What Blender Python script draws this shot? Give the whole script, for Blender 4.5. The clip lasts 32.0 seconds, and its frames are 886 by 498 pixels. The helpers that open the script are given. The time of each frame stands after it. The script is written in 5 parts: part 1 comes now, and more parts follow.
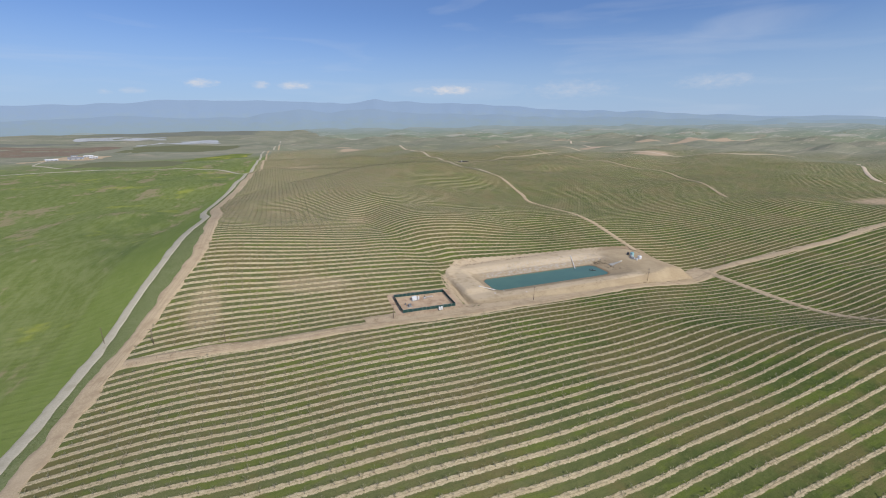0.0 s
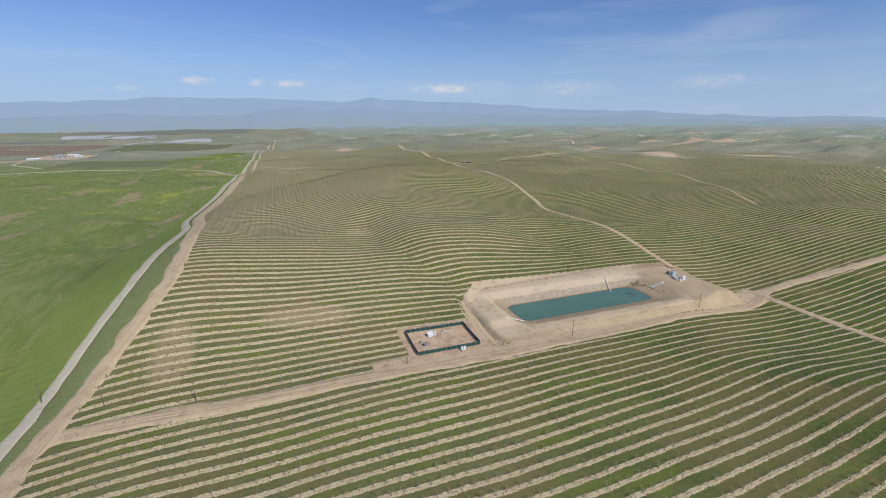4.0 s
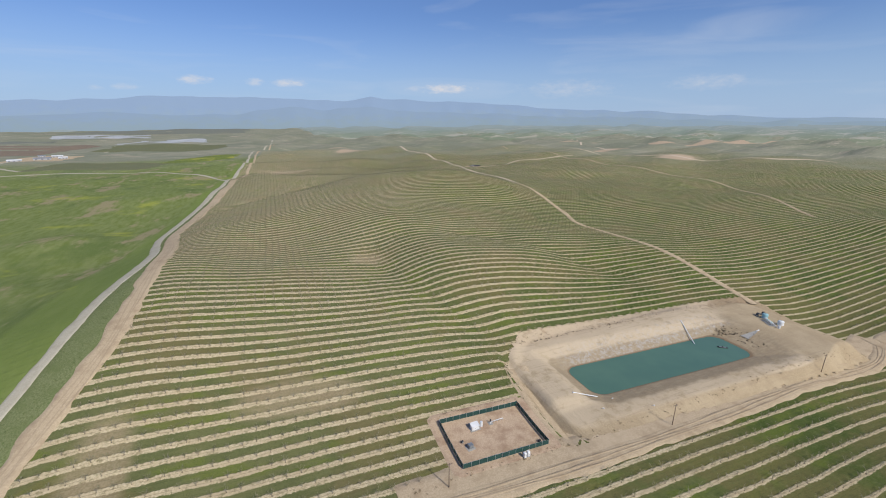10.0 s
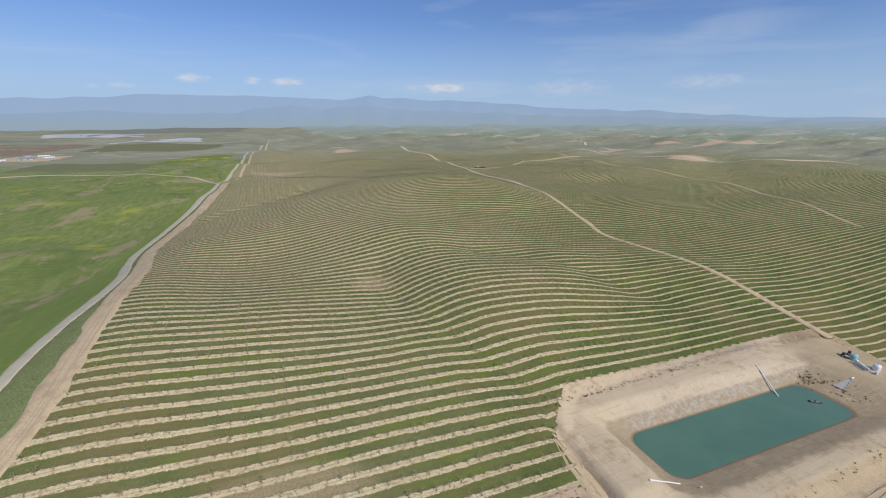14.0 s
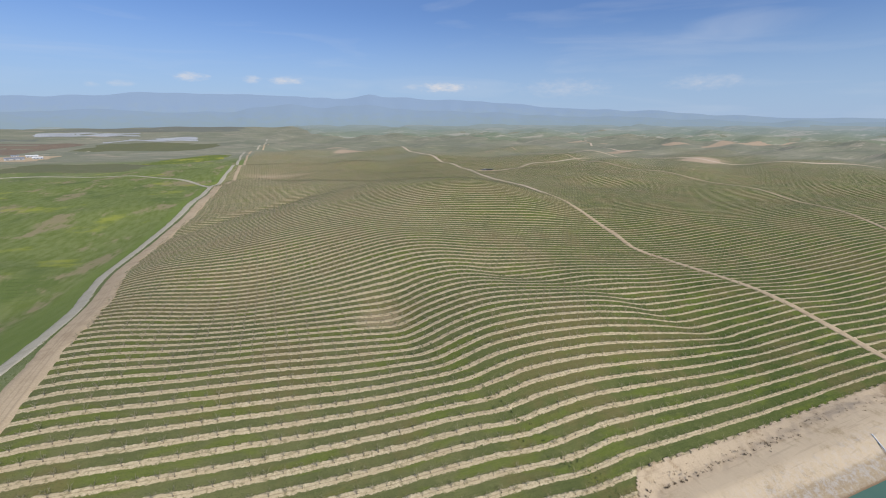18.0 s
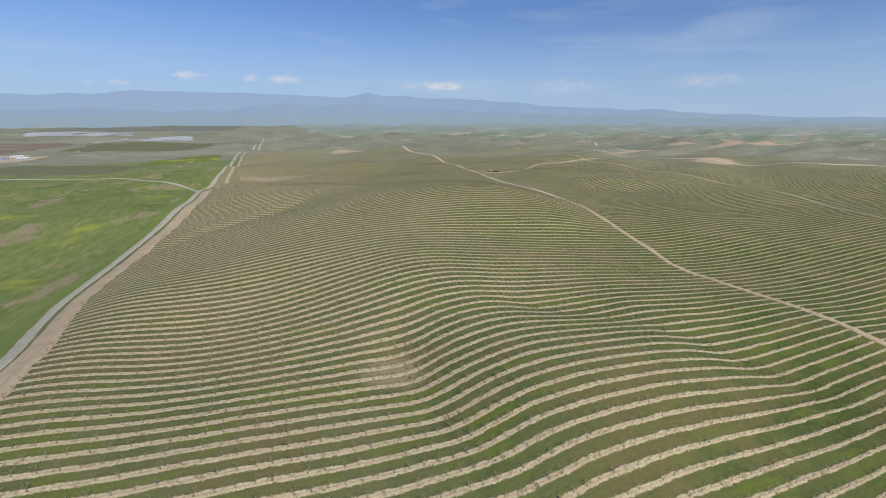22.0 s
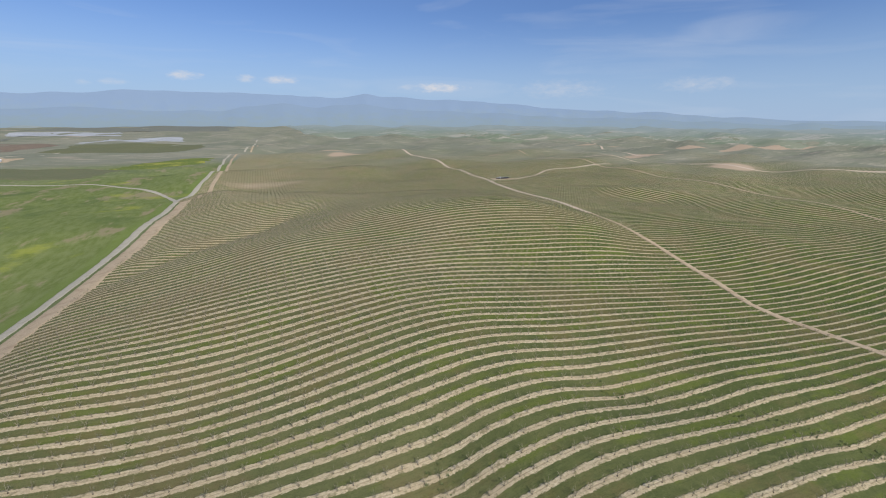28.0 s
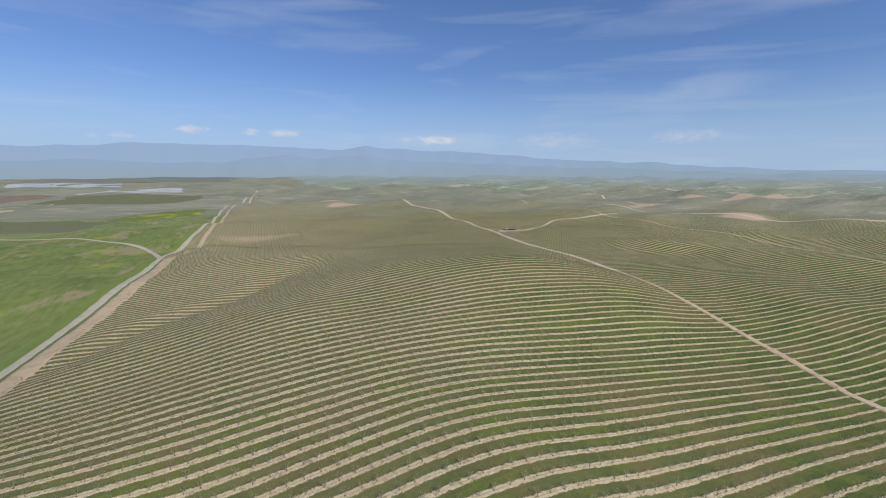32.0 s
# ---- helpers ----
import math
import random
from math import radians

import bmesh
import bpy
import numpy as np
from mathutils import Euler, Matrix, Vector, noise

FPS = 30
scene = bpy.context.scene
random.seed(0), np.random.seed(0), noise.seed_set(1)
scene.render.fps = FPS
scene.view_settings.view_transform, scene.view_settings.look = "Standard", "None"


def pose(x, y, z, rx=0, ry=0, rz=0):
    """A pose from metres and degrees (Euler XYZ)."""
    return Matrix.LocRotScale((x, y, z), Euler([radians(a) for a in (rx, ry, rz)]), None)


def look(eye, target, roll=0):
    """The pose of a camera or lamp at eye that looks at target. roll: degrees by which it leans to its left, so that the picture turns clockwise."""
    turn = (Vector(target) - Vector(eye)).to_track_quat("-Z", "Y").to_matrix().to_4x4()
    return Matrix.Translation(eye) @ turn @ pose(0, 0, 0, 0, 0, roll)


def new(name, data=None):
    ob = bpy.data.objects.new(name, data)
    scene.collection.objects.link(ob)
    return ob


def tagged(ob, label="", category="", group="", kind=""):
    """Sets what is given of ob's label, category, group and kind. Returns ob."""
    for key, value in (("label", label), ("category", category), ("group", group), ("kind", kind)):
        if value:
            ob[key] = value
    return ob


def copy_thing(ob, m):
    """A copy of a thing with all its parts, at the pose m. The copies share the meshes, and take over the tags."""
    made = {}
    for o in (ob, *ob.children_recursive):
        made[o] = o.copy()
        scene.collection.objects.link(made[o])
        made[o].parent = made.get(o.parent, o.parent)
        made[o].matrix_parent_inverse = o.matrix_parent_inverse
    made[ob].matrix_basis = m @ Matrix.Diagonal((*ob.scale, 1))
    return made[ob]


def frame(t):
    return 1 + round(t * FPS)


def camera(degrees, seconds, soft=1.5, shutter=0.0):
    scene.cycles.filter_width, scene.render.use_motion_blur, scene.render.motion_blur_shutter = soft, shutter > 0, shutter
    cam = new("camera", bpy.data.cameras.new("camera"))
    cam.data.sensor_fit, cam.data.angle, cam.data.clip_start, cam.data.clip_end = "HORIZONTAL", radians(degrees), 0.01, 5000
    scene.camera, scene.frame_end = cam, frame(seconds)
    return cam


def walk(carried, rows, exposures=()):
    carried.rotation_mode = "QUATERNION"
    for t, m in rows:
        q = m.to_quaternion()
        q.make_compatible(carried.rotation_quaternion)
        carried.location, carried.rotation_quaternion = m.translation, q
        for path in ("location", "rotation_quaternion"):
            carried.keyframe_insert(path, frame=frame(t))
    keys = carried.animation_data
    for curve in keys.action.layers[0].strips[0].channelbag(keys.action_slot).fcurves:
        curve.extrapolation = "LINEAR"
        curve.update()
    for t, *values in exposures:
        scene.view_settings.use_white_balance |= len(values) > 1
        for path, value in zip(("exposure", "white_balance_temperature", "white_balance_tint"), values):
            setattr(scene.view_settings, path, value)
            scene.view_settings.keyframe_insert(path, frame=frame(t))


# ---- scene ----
cam = camera(93.31, 32.0, 1.05)
ROWS = [  # seconds, eye in metres, yaw, pitch, roll
    (0.0, 0.00, 0.00, 109.20, -21.138, -17.016, 0.647),
    (0.5, 0.57, 7.01, 109.30, -21.265, -17.053, 0.748),
    (1.0, 1.16, 13.98, 109.39, -21.349, -17.062, 0.701),
    (1.5, 1.75, 20.93, 109.49, -21.415, -17.071, 0.654),
    (2.0, 2.35, 27.86, 109.58, -21.410, -17.072, 0.547),
    (2.5, 2.97, 34.75, 109.67, -21.468, -17.089, 0.506),
    (3.0, 3.59, 41.62, 109.76, -21.557, -17.106, 0.474),
    (3.5, 4.22, 48.46, 109.85, -21.602, -17.141, 0.436),
    (5.5, 6.83, 75.59, 110.18, -21.705, -17.189, 0.299),
    (6.0, 7.51, 82.31, 110.26, -21.754, -17.219, 0.313),
    (6.5, 8.20, 89.01, 110.34, -21.723, -17.214, 0.322),
    (7.0, 8.89, 95.69, 110.41, -21.698, -17.211, 0.275),
    (7.5, 9.59, 102.35, 110.49, -21.718, -17.198, 0.292),
    (8.0, 10.31, 108.98, 110.56, -21.706, -17.166, 0.290),
    (8.5, 11.03, 115.60, 110.63, -21.746, -17.147, 0.301),
    (9.0, 11.75, 122.20, 110.70, -21.765, -17.156, 0.280),
    (9.5, 12.49, 128.78, 110.77, -21.781, -17.152, 0.246),
    (10.0, 13.24, 135.35, 110.84, -21.787, -17.174, 0.234),
    (10.5, 13.99, 141.89, 110.90, -21.815, -17.193, 0.222),
    (11.0, 14.75, 148.42, 110.97, -21.885, -17.208, 0.265),
    (11.5, 15.53, 154.94, 111.03, -21.905, -17.223, 0.297),
    (12.0, 16.30, 161.43, 111.10, -21.948, -17.245, 0.263),
    (12.5, 17.09, 167.92, 111.16, -21.950, -17.231, 0.215),
    (13.0, 17.89, 174.39, 111.22, -21.976, -17.269, 0.196),
    (13.5, 18.69, 180.84, 111.28, -21.996, -17.276, 0.160),
    (14.0, 19.50, 187.29, 111.34, -22.010, -17.289, 0.140),
    (14.5, 20.32, 193.72, 111.40, -21.983, -17.253, 0.101),
    (16.5, 23.67, 219.33, 111.62, -22.100, -17.295, -0.005),
    (17.0, 24.53, 225.71, 111.68, -22.074, -17.339, -0.074),
    (17.5, 25.39, 232.08, 111.73, -22.114, -17.358, -0.037),
    (18.0, 26.26, 238.45, 111.79, -22.067, -17.347, -0.038),
    (18.5, 27.14, 244.80, 111.84, -22.113, -17.392, -0.033),
    (19.0, 28.02, 251.15, 111.89, -22.109, -17.409, -0.037),
    (19.5, 28.92, 257.50, 111.94, -22.139, -17.409, -0.050),
    (20.0, 29.82, 263.84, 111.99, -22.158, -17.443, -0.013),
    (20.5, 30.72, 270.17, 112.04, -22.172, -17.469, -0.006),
    (21.0, 31.64, 276.50, 112.09, -22.199, -17.493, 0.002),
    (21.5, 32.56, 282.82, 112.14, -22.220, -17.483, -0.039),
    (22.0, 33.49, 289.15, 112.19, -22.276, -17.488, -0.059),
    (22.5, 34.42, 295.47, 112.24, -22.305, -17.442, -0.111),
    (23.0, 35.36, 301.79, 112.29, -22.370, -17.450, -0.131),
    (23.5, 36.31, 308.11, 112.34, -22.401, -17.423, -0.184),
    (24.0, 37.26, 314.42, 112.39, -22.494, -17.437, -0.151),
    (24.5, 38.22, 320.74, 112.44, -22.476, -17.406, -0.185),
    (25.0, 39.19, 327.06, 112.49, -22.516, -17.389, -0.179),
    (25.5, 40.16, 333.38, 112.54, -22.542, -17.374, -0.297),
    (27.5, 44.11, 358.69, 112.74, -22.690, -17.320, -0.329),
    (28.0, 45.11, 365.03, 112.79, -22.738, -17.298, -0.365),
    (28.5, 46.12, 371.37, 112.84, -22.764, -17.250, -0.295),
    (29.0, 47.14, 377.72, 112.89, -22.794, -16.382, -0.274),
    (29.5, 48.16, 384.07, 112.94, -22.797, -13.966, -0.317),
    (30.0, 49.18, 390.44, 112.99, -22.801, -12.064, -0.248),
    (30.5, 50.21, 396.81, 113.04, -22.842, -11.281, -0.296),
    (31.0, 51.25, 403.18, 113.09, -22.883, -10.998, -0.270),
    (31.5, 52.29, 409.57, 113.14, -22.924, -10.909, -0.264),
    (32.0, 53.34, 415.97, 113.19, -23.020, -10.799, -0.197),
]
walk(cam, [(t, pose(x, y, z, 90 + pitch, roll, yaw)) for t, x, y, z, yaw, pitch, roll in ROWS], [(0.0, 0.0, 6500, 10), (32.0, 0.0, 6500, 10)])

# ---- light ----
SUN_AZ, SUN_EL = 158.0, 43.0          # compass degrees from +y towards +x, height above the horizon
world = bpy.data.worlds.new("sky")
scene.world = world
world.use_nodes = True
wn, wl = world.node_tree.nodes, world.node_tree.links
sky = wn.new("ShaderNodeTexSky")
sky.sky_type = 'NISHITA'
sky.sun_disc = False
sky.sun_elevation, sky.sun_rotation = radians(SUN_EL), radians(SUN_AZ)
sky.altitude, sky.air_density, sky.dust_density, sky.ozone_density = 250, 1.0, 0.1, 3.0
bg = wn["Background"]
bg.inputs["Strength"].default_value = 0.089


CLOUDS = [(22.3, 3.76, 3.3, 0.54, 1.0), (-7.2, 4.40, 1.8, 0.47, 0.8), (-0.9, 4.31, 1.0, 0.44, 0.7), (2.8, 4.30, 2.1, 0.45, 0.8), (18.1, 3.81, 1.3, 0.34, 0.5),
          (37.1, 3.58, 6.1, 1.04, 0.42), (52.4, 3.88, 4.3, 0.80, 0.45), (-13.6, 3.47, 1.3, 0.33, 0.45), (-16.0, 3.29, 0.7, 0.27, 0.45)]


def cirrus():
    """Thin streaks of high cloud mixed into the sky colour."""
    tc = wn.new("ShaderNodeTexCoord")
    mp = wn.new("ShaderNodeMapping")
    mp.inputs["Rotation"].default_value = (0, 0, radians(20))
    mp.inputs["Scale"].default_value = (2.2, 2.2, 17.0)
    ns = wn.new("ShaderNodeTexNoise")
    ns.inputs["Scale"].default_value = 1.3
    ns.inputs["Detail"].default_value = 6
    ns.inputs["Distortion"].default_value = 0.6
    rp = wn.new("ShaderNodeValToRGB")
    rp.color_ramp.elements[0].position, rp.color_ramp.elements[1].position = 0.50, 0.85
    rp.color_ramp.elements[1].color = (0.30, 0.30, 0.30, 1)
    mx = wn.new("ShaderNodeMix")
    mx.data_type = 'RGBA'
    wl.new(tc.outputs["Generated"], mp.inputs["Vector"])
    wl.new(mp.outputs[0], ns.inputs["Vector"])
    wl.new(ns.outputs["Fac"], rp.inputs[0])
    wl.new(rp.outputs[0], mx.inputs[0])
    tint = wn.new("ShaderNodeMix")
    tint.data_type, tint.blend_type = 'RGBA', 'MULTIPLY'
    tint.inputs[0].default_value = 1.0
    tint.inputs[7].default_value = (0.80, 0.92, 1.22, 1)
    wl.new(sky.outputs[0], tint.inputs[6])
    up = wn.new("ShaderNodeSeparateXYZ")
    wl.new(tc.outputs["Generated"], up.inputs[0])
    rise = wn.new("ShaderNodeMapRange")
    rise.interpolation_type = 'SMOOTHSTEP'
    rise.inputs["From Min"].default_value, rise.inputs["From Max"].default_value = -0.02, 0.34
    wl.new(up.outputs[2], rise.inputs["Value"])
    haze = wn.new("ShaderNodeMix")
    haze.data_type = 'RGBA'
    haze.inputs[6].default_value, haze.inputs[7].default_value = (0.60, 0.74, 1.06, 1), (0.80, 0.92, 1.22, 1)
    wl.new(rise.outputs[0], haze.inputs[0])
    wl.new(haze.outputs[2], tint.inputs[7])
    pale = wn.new("ShaderNodeMix")
    pale.data_type = 'RGBA'
    pale.inputs[7].default_value = (4.1, 5.7, 8.2, 1)
    low = wn.new("ShaderNodeMapRange")
    low.interpolation_type = 'SMOOTHSTEP'
    for key, val in zip(("From Min", "From Max", "To Min", "To Max"), (0.0, 0.22, 0.8, 0.0)):
        low.inputs[key].default_value = val
    wl.new(up.outputs[2], low.inputs["Value"])
    wl.new(low.outputs[0], pale.inputs[0])
    wl.new(tint.outputs[2], pale.inputs[6])
    wl.new(pale.outputs[2], mx.inputs[6])
    mx.inputs[7].default_value = (7.0, 7.6, 8.6, 1)
    last = mx.outputs[2]
    # fair-weather clouds low over the mountains: bearing, height, half width, half height (degrees), density
    sep = wn.new("ShaderNodeSeparateXYZ")
    wl.new(tc.outputs["Generated"], sep.inputs[0])

    def calc(op, a, b=0.0, c=0.0):
        n = wn.new("ShaderNodeMath")
        n.operation = op
        for s, v in zip(n.inputs, (a, b, c)):
            if isinstance(v, (int, float)):
                s.default_value = v
            else:
                wl.new(v, s)
        return n.outputs[0]

    bearing = calc('DEGREES', calc('ARCTAN2', sep.outputs[0], sep.outputs[1]))
    height = calc('DEGREES', calc('ARCSINE', sep.outputs[2]))
    lump = wn.new("ShaderNodeTexNoise")
    lump.inputs["Scale"].default_value, lump.inputs["Detail"].default_value, lump.inputs["Roughness"].default_value = 46, 7, 0.68
    mp2 = wn.new("ShaderNodeMapping")
    mp2.inputs["Scale"].default_value = (1, 1, 2.6)
    wl.new(tc.outputs["Generated"], mp2.inputs["Vector"])
    wl.new(mp2.outputs[0], lump.inputs["Vector"])
    cover = None
    for az, el, w, h, dens in CLOUDS:
        u, v = calc('DIVIDE', calc('SUBTRACT', bearing, az), w * 1.2), calc('DIVIDE', calc('SUBTRACT', height, el), h * 1.25)
        d = calc('SUBTRACT', 1.0, calc('ADD', calc('MULTIPLY', u, u), calc('MULTIPLY', v, v)))
        d = calc('MULTIPLY', calc('MAXIMUM', calc('ADD', d, calc('MULTIPLY', calc('SUBTRACT', lump.outputs["Fac"], 0.5), 2.6)), 0.0), dens)
        d = calc('MULTIPLY', d, calc('GREATER_THAN', calc('SUBTRACT', 4.0, calc('ADD', calc('MULTIPLY', u, u), calc('MULTIPLY', v, v))), 0.0))
        cover = d if cover is None else calc('MAXIMUM', cover, d)
    cl = wn.new("ShaderNodeMapRange")
    cl.interpolation_type = 'SMOOTHSTEP'
    cl.inputs["From Min"].default_value, cl.inputs["From Max"].default_value = 0.0, 1.5
    wl.new(cover, cl.inputs["Value"])
    mx2 = wn.new("ShaderNodeMix")
    mx2.data_type = 'RGBA'
    wl.new(cl.outputs[0], mx2.inputs[0])
    wl.new(last, mx2.inputs[6])
    mx2.inputs[7].default_value = (7.6, 7.7, 8.2, 1)
    wl.new(mx2.outputs[2], bg.inputs["Color"])


cirrus()
sun = new("sun", bpy.data.lights.new("sun", 'SUN'))
sun.data.energy, sun.data.angle, sun.data.color = 3.7, radians(0.6), (1.0, 0.94, 0.84)
sun_from = Vector((math.sin(radians(SUN_AZ)) * math.cos(radians(SUN_EL)), math.cos(radians(SUN_AZ)) * math.cos(radians(SUN_EL)), math.sin(radians(SUN_EL))))
sun.matrix_world = look(sun_from * 500, (0, 0, 0))
scene.view_settings.exposure = 0.0

# ---- materials ----


class Mat:
    """A small builder for node materials."""

    def __init__(self, name, rough=0.9, metal=0.0, spec=0.3):
        self.m = bpy.data.materials.new(name)
        self.m.use_nodes = True
        self.t = self.m.node_tree
        self.b = self.t.nodes["Principled BSDF"]
        self.b.inputs["Roughness"].default_value = rough
        self.b.inputs["Metallic"].default_value = metal
        self.b.inputs["Specular IOR Level"].default_value = spec
        self.pos = self.t.nodes.new("ShaderNodeNewGeometry").outputs["Position"]

    def put(self, sock, value):
        if isinstance(value, (int, float)):
            sock.default_value = value
        elif isinstance(value, tuple):
            sock.default_value = (*value, 1) if len(value) == 3 and sock.type == 'RGBA' else value
        else:
            self.t.links.new(value, sock)

    def math(self, op, a, b=0.0, c=0.0, clamp=False):
        n = self.t.nodes.new("ShaderNodeMath")
        n.operation, n.use_clamp = op, clamp
        for s, v in zip(n.inputs, (a, b, c)):
            self.put(s, v)
        return n.outputs[0]

    def noise(self, scale, detail=4, rough=0.55, stretch=None, vec=None, distort=0.0):
        v = vec or self.pos
        if stretch:
            mp = self.t.nodes.new("ShaderNodeMapping")
            mp.inputs["Scale"].default_value = stretch
            self.t.links.new(v, mp.inputs["Vector"])
            v = mp.outputs[0]
        n = self.t.nodes.new("ShaderNodeTexNoise")
        n.inputs["Scale"].default_value, n.inputs["Detail"].default_value = scale, detail
        n.inputs["Roughness"].default_value, n.inputs["Distortion"].default_value = rough, distort
        self.t.links.new(v, n.inputs["Vector"])
        return n.outputs["Fac"]

    def step(self, x, lo, hi):
        n = self.t.nodes.new("ShaderNodeMapRange")
        n.interpolation_type = 'SMOOTHSTEP'
        for k, v in zip(("Value", "From Min", "From Max"), (x, lo, hi)):
            self.put(n.inputs[k], v)
        return n.outputs[0]

    def mix(self, f, a, b):
        n = self.t.nodes.new("ShaderNodeMix")
        n.data_type = 'RGBA'
        self.put(n.inputs[0], f)
        self.put(n.inputs[6], a)
        self.put(n.inputs[7], b)
        return n.outputs[2]

    def xyz(self):
        n = self.t.nodes.new("ShaderNodeSeparateXYZ")
        self.t.links.new(self.pos, n.inputs[0])
        return n.outputs

    def attr(self, name):
        n = self.t.nodes.new("ShaderNodeAttribute")
        n.attribute_name = name
        return n.outputs

    def rand(self):
        return self.t.nodes.new("ShaderNodeObjectInfo").outputs["Random"]

    def island(self):
        return self.t.nodes.new("ShaderNodeNewGeometry").outputs["Random Per Island"]

    def color(self, c):
        self.put(self.b.inputs["Base Color"], c)
        return self

    def bump(self, h, strength=0.5, dist=0.1):
        n = self.t.nodes.new("ShaderNodeBump")
        n.inputs["Strength"].default_value, n.inputs["Distance"].default_value = strength, dist
        self.t.links.new(h, n.inputs["Height"])
        self.t.links.new(n.outputs[0], self.b.inputs["Normal"])
        return self


def plain(name, a, b, scale=3.0, rough=0.8, metal=0.0, spec=0.3, bump=0.0):
    """Two tones mixed by noise at two scales."""
    m = Mat(name, rough, metal, spec)
    big, small = m.noise(scale * 0.2, 3), m.noise(scale * 2.5, 5)
    m.color(m.mix(m.step(m.math('ADD', m.math('MULTIPLY', big, 0.5), m.math('MULTIPLY', small, 0.5)), 0.3, 0.7), a, b))
    if bump:
        m.bump(small, bump, 0.05)
    return m.m


ROW, TREE = 6.1, 4.88                    # distance of the orchard's rows and of the trees in a row
NORTH_PHASE, SOUTH_PHASE, SPLIT_Y = 4.8, 3.1, 238.0     # first row of the blocks either side of the south track


def make_ground_material():
    m = Mat("ground", 0.95, 0, 0.12)
    x, y, z = m.xyz()
    zone = m.t.nodes.new("ShaderNodeSeparateColor")
    m.t.links.new(m.attr("zone")["Color"], zone.inputs[0])
    field, far, bare = zone.outputs[0], zone.outputs[1], zone.outputs[2]
    lush_vignette = m.attr("zone")["Alpha"]
    big, mid, patchy = m.noise(0.006, 5, 0.6), m.noise(0.05, 5, 0.6), m.noise(0.02, 5, 0.65)
    fine, tuft, clod = m.noise(1.3, 5, 0.65), m.noise(0.55, 5, 0.75), m.noise(3.2, 3, 0.7)
    along = m.noise(0.28, 5, 0.7, stretch=(1.0, 1.8, 0.3))
    # rows: sprayed soil strips with ragged, broken edges between mown grass strips
    edge = m.math('MULTIPLY', m.math('SUBTRACT', m.noise(0.06, 3, 0.5), 0.5), 0.20)
    start = m.math('ADD', SOUTH_PHASE, m.math('MULTIPLY', m.math('GREATER_THAN', y, SPLIT_Y), NORTH_PHASE - SOUTH_PHASE))
    ph = m.math('FRACT', m.math('ADD', m.math('DIVIDE', m.math('SUBTRACT', y, start), ROW), edge))
    tri = m.math('ABSOLUTE', m.math('SUBTRACT', ph, 0.5))
    rag = m.math('ADD', m.math('MULTIPLY', m.math('SUBTRACT', along, 0.5), 0.26), m.math('MULTIPLY', m.math('SUBTRACT', fine, 0.5), 0.24))
    rag = m.math('SUBTRACT', rag, m.math('MULTIPLY', lush_vignette, 0.085))
    soil_strip = m.step(m.math('ADD', tri, rag), 0.268, 0.322)
    soil = m.mix(m.step(fine, 0.3, 0.75), (0.49, 0.395, 0.235), (0.73, 0.630, 0.415))
    soil = m.mix(m.step(mid, 0.35, 0.75), soil, (0.54, 0.435, 0.270))
    # litter and weeds broken into the soil
    soil = m.mix(m.math('MULTIPLY', m.step(tuft, 0.53, 0.62), 0.70), soil, (0.200, 0.178, 0.080))
    soil = m.mix(m.math('MULTIPLY', m.step(clod, 0.55, 0.64), 0.55), soil, (0.215, 0.165, 0.095))
    # litter and prunings along the tree line
    soil = m.mix(m.math('MULTIPLY', m.math('MULTIPLY', m.step(tri, 0.462, 0.488), m.step(along, 0.36, 0.56)), 0.55), soil, (0.235, 0.185, 0.105))
    grass = m.mix(m.step(mid, 0.42, 0.58), (0.085, 0.112, 0.034), (0.155, 0.166, 0.060))
    grass = m.mix(m.math('MULTIPLY', lush_vignette, 0.9), m.mix(0.50, grass, (0.190, 0.182, 0.085)), m.mix(m.step(mid, 0.3, 0.7), (0.058, 0.090, 0.018), (0.102, 0.130, 0.029)))
    # bright young growth, olive thatch and brown worn places
    grass = m.mix(m.math('MULTIPLY', m.step(m.noise(0.07, 4, 0.6, stretch=(0.5, 1.5, 0.5)), 0.50, 0.60), 0.6), grass, (0.150, 0.188, 0.030))
    grass = m.mix(m.math('MULTIPLY', m.step(patchy, 0.48, 0.60), 0.65), grass, (0.185, 0.148, 0.062))
    grass = m.mix(m.math('MULTIPLY', m.step(tuft, 0.51, 0.62), 0.38), grass, (0.190, 0.200, 0.080))
    grass = m.mix(m.math('MULTIPLY', m.step(fine, 0.46, 0.62), 0.28), grass, (0.155, 0.178, 0.060))
    grass = m.mix(m.math('MULTIPLY', m.step(clod, 0.53, 0.63), 0.5), grass, (0.040, 0.058, 0.014))
    dry = m.step(m.math('ADD', m.math('MULTIPLY', big, 0.55), m.math('MULTIPLY', patchy, 0.45)), 0.50, 0.62)
    grass = m.mix(m.math('MULTIPLY', m.math('MULTIPLY', dry, 0.42), m.math('SUBTRACT', 1.0, lush_vignette)), grass, (0.225, 0.180, 0.092))
    # worn thin where the field is poor
    grass = m.mix(m.math('MULTIPLY', m.step(m.math('ADD', bare, m.math('MULTIPLY', m.math('SUBTRACT', patchy, 0.5), 0.6)), 0.10, 0.42), 0.75), grass, m.mix(m.step(fine, 0.35, 0.7), (0.30, 0.235, 0.135), (0.42, 0.335, 0.210)))
    orchard = m.mix(soil_strip, grass, soil)
    # wheel ruts in the grass lanes
    rut = m.math('MULTIPLY', m.step(m.math('ABSOLUTE', m.math('SUBTRACT', tri, 0.145)), 0.035, 0.012), m.step(along, 0.40, 0.58))
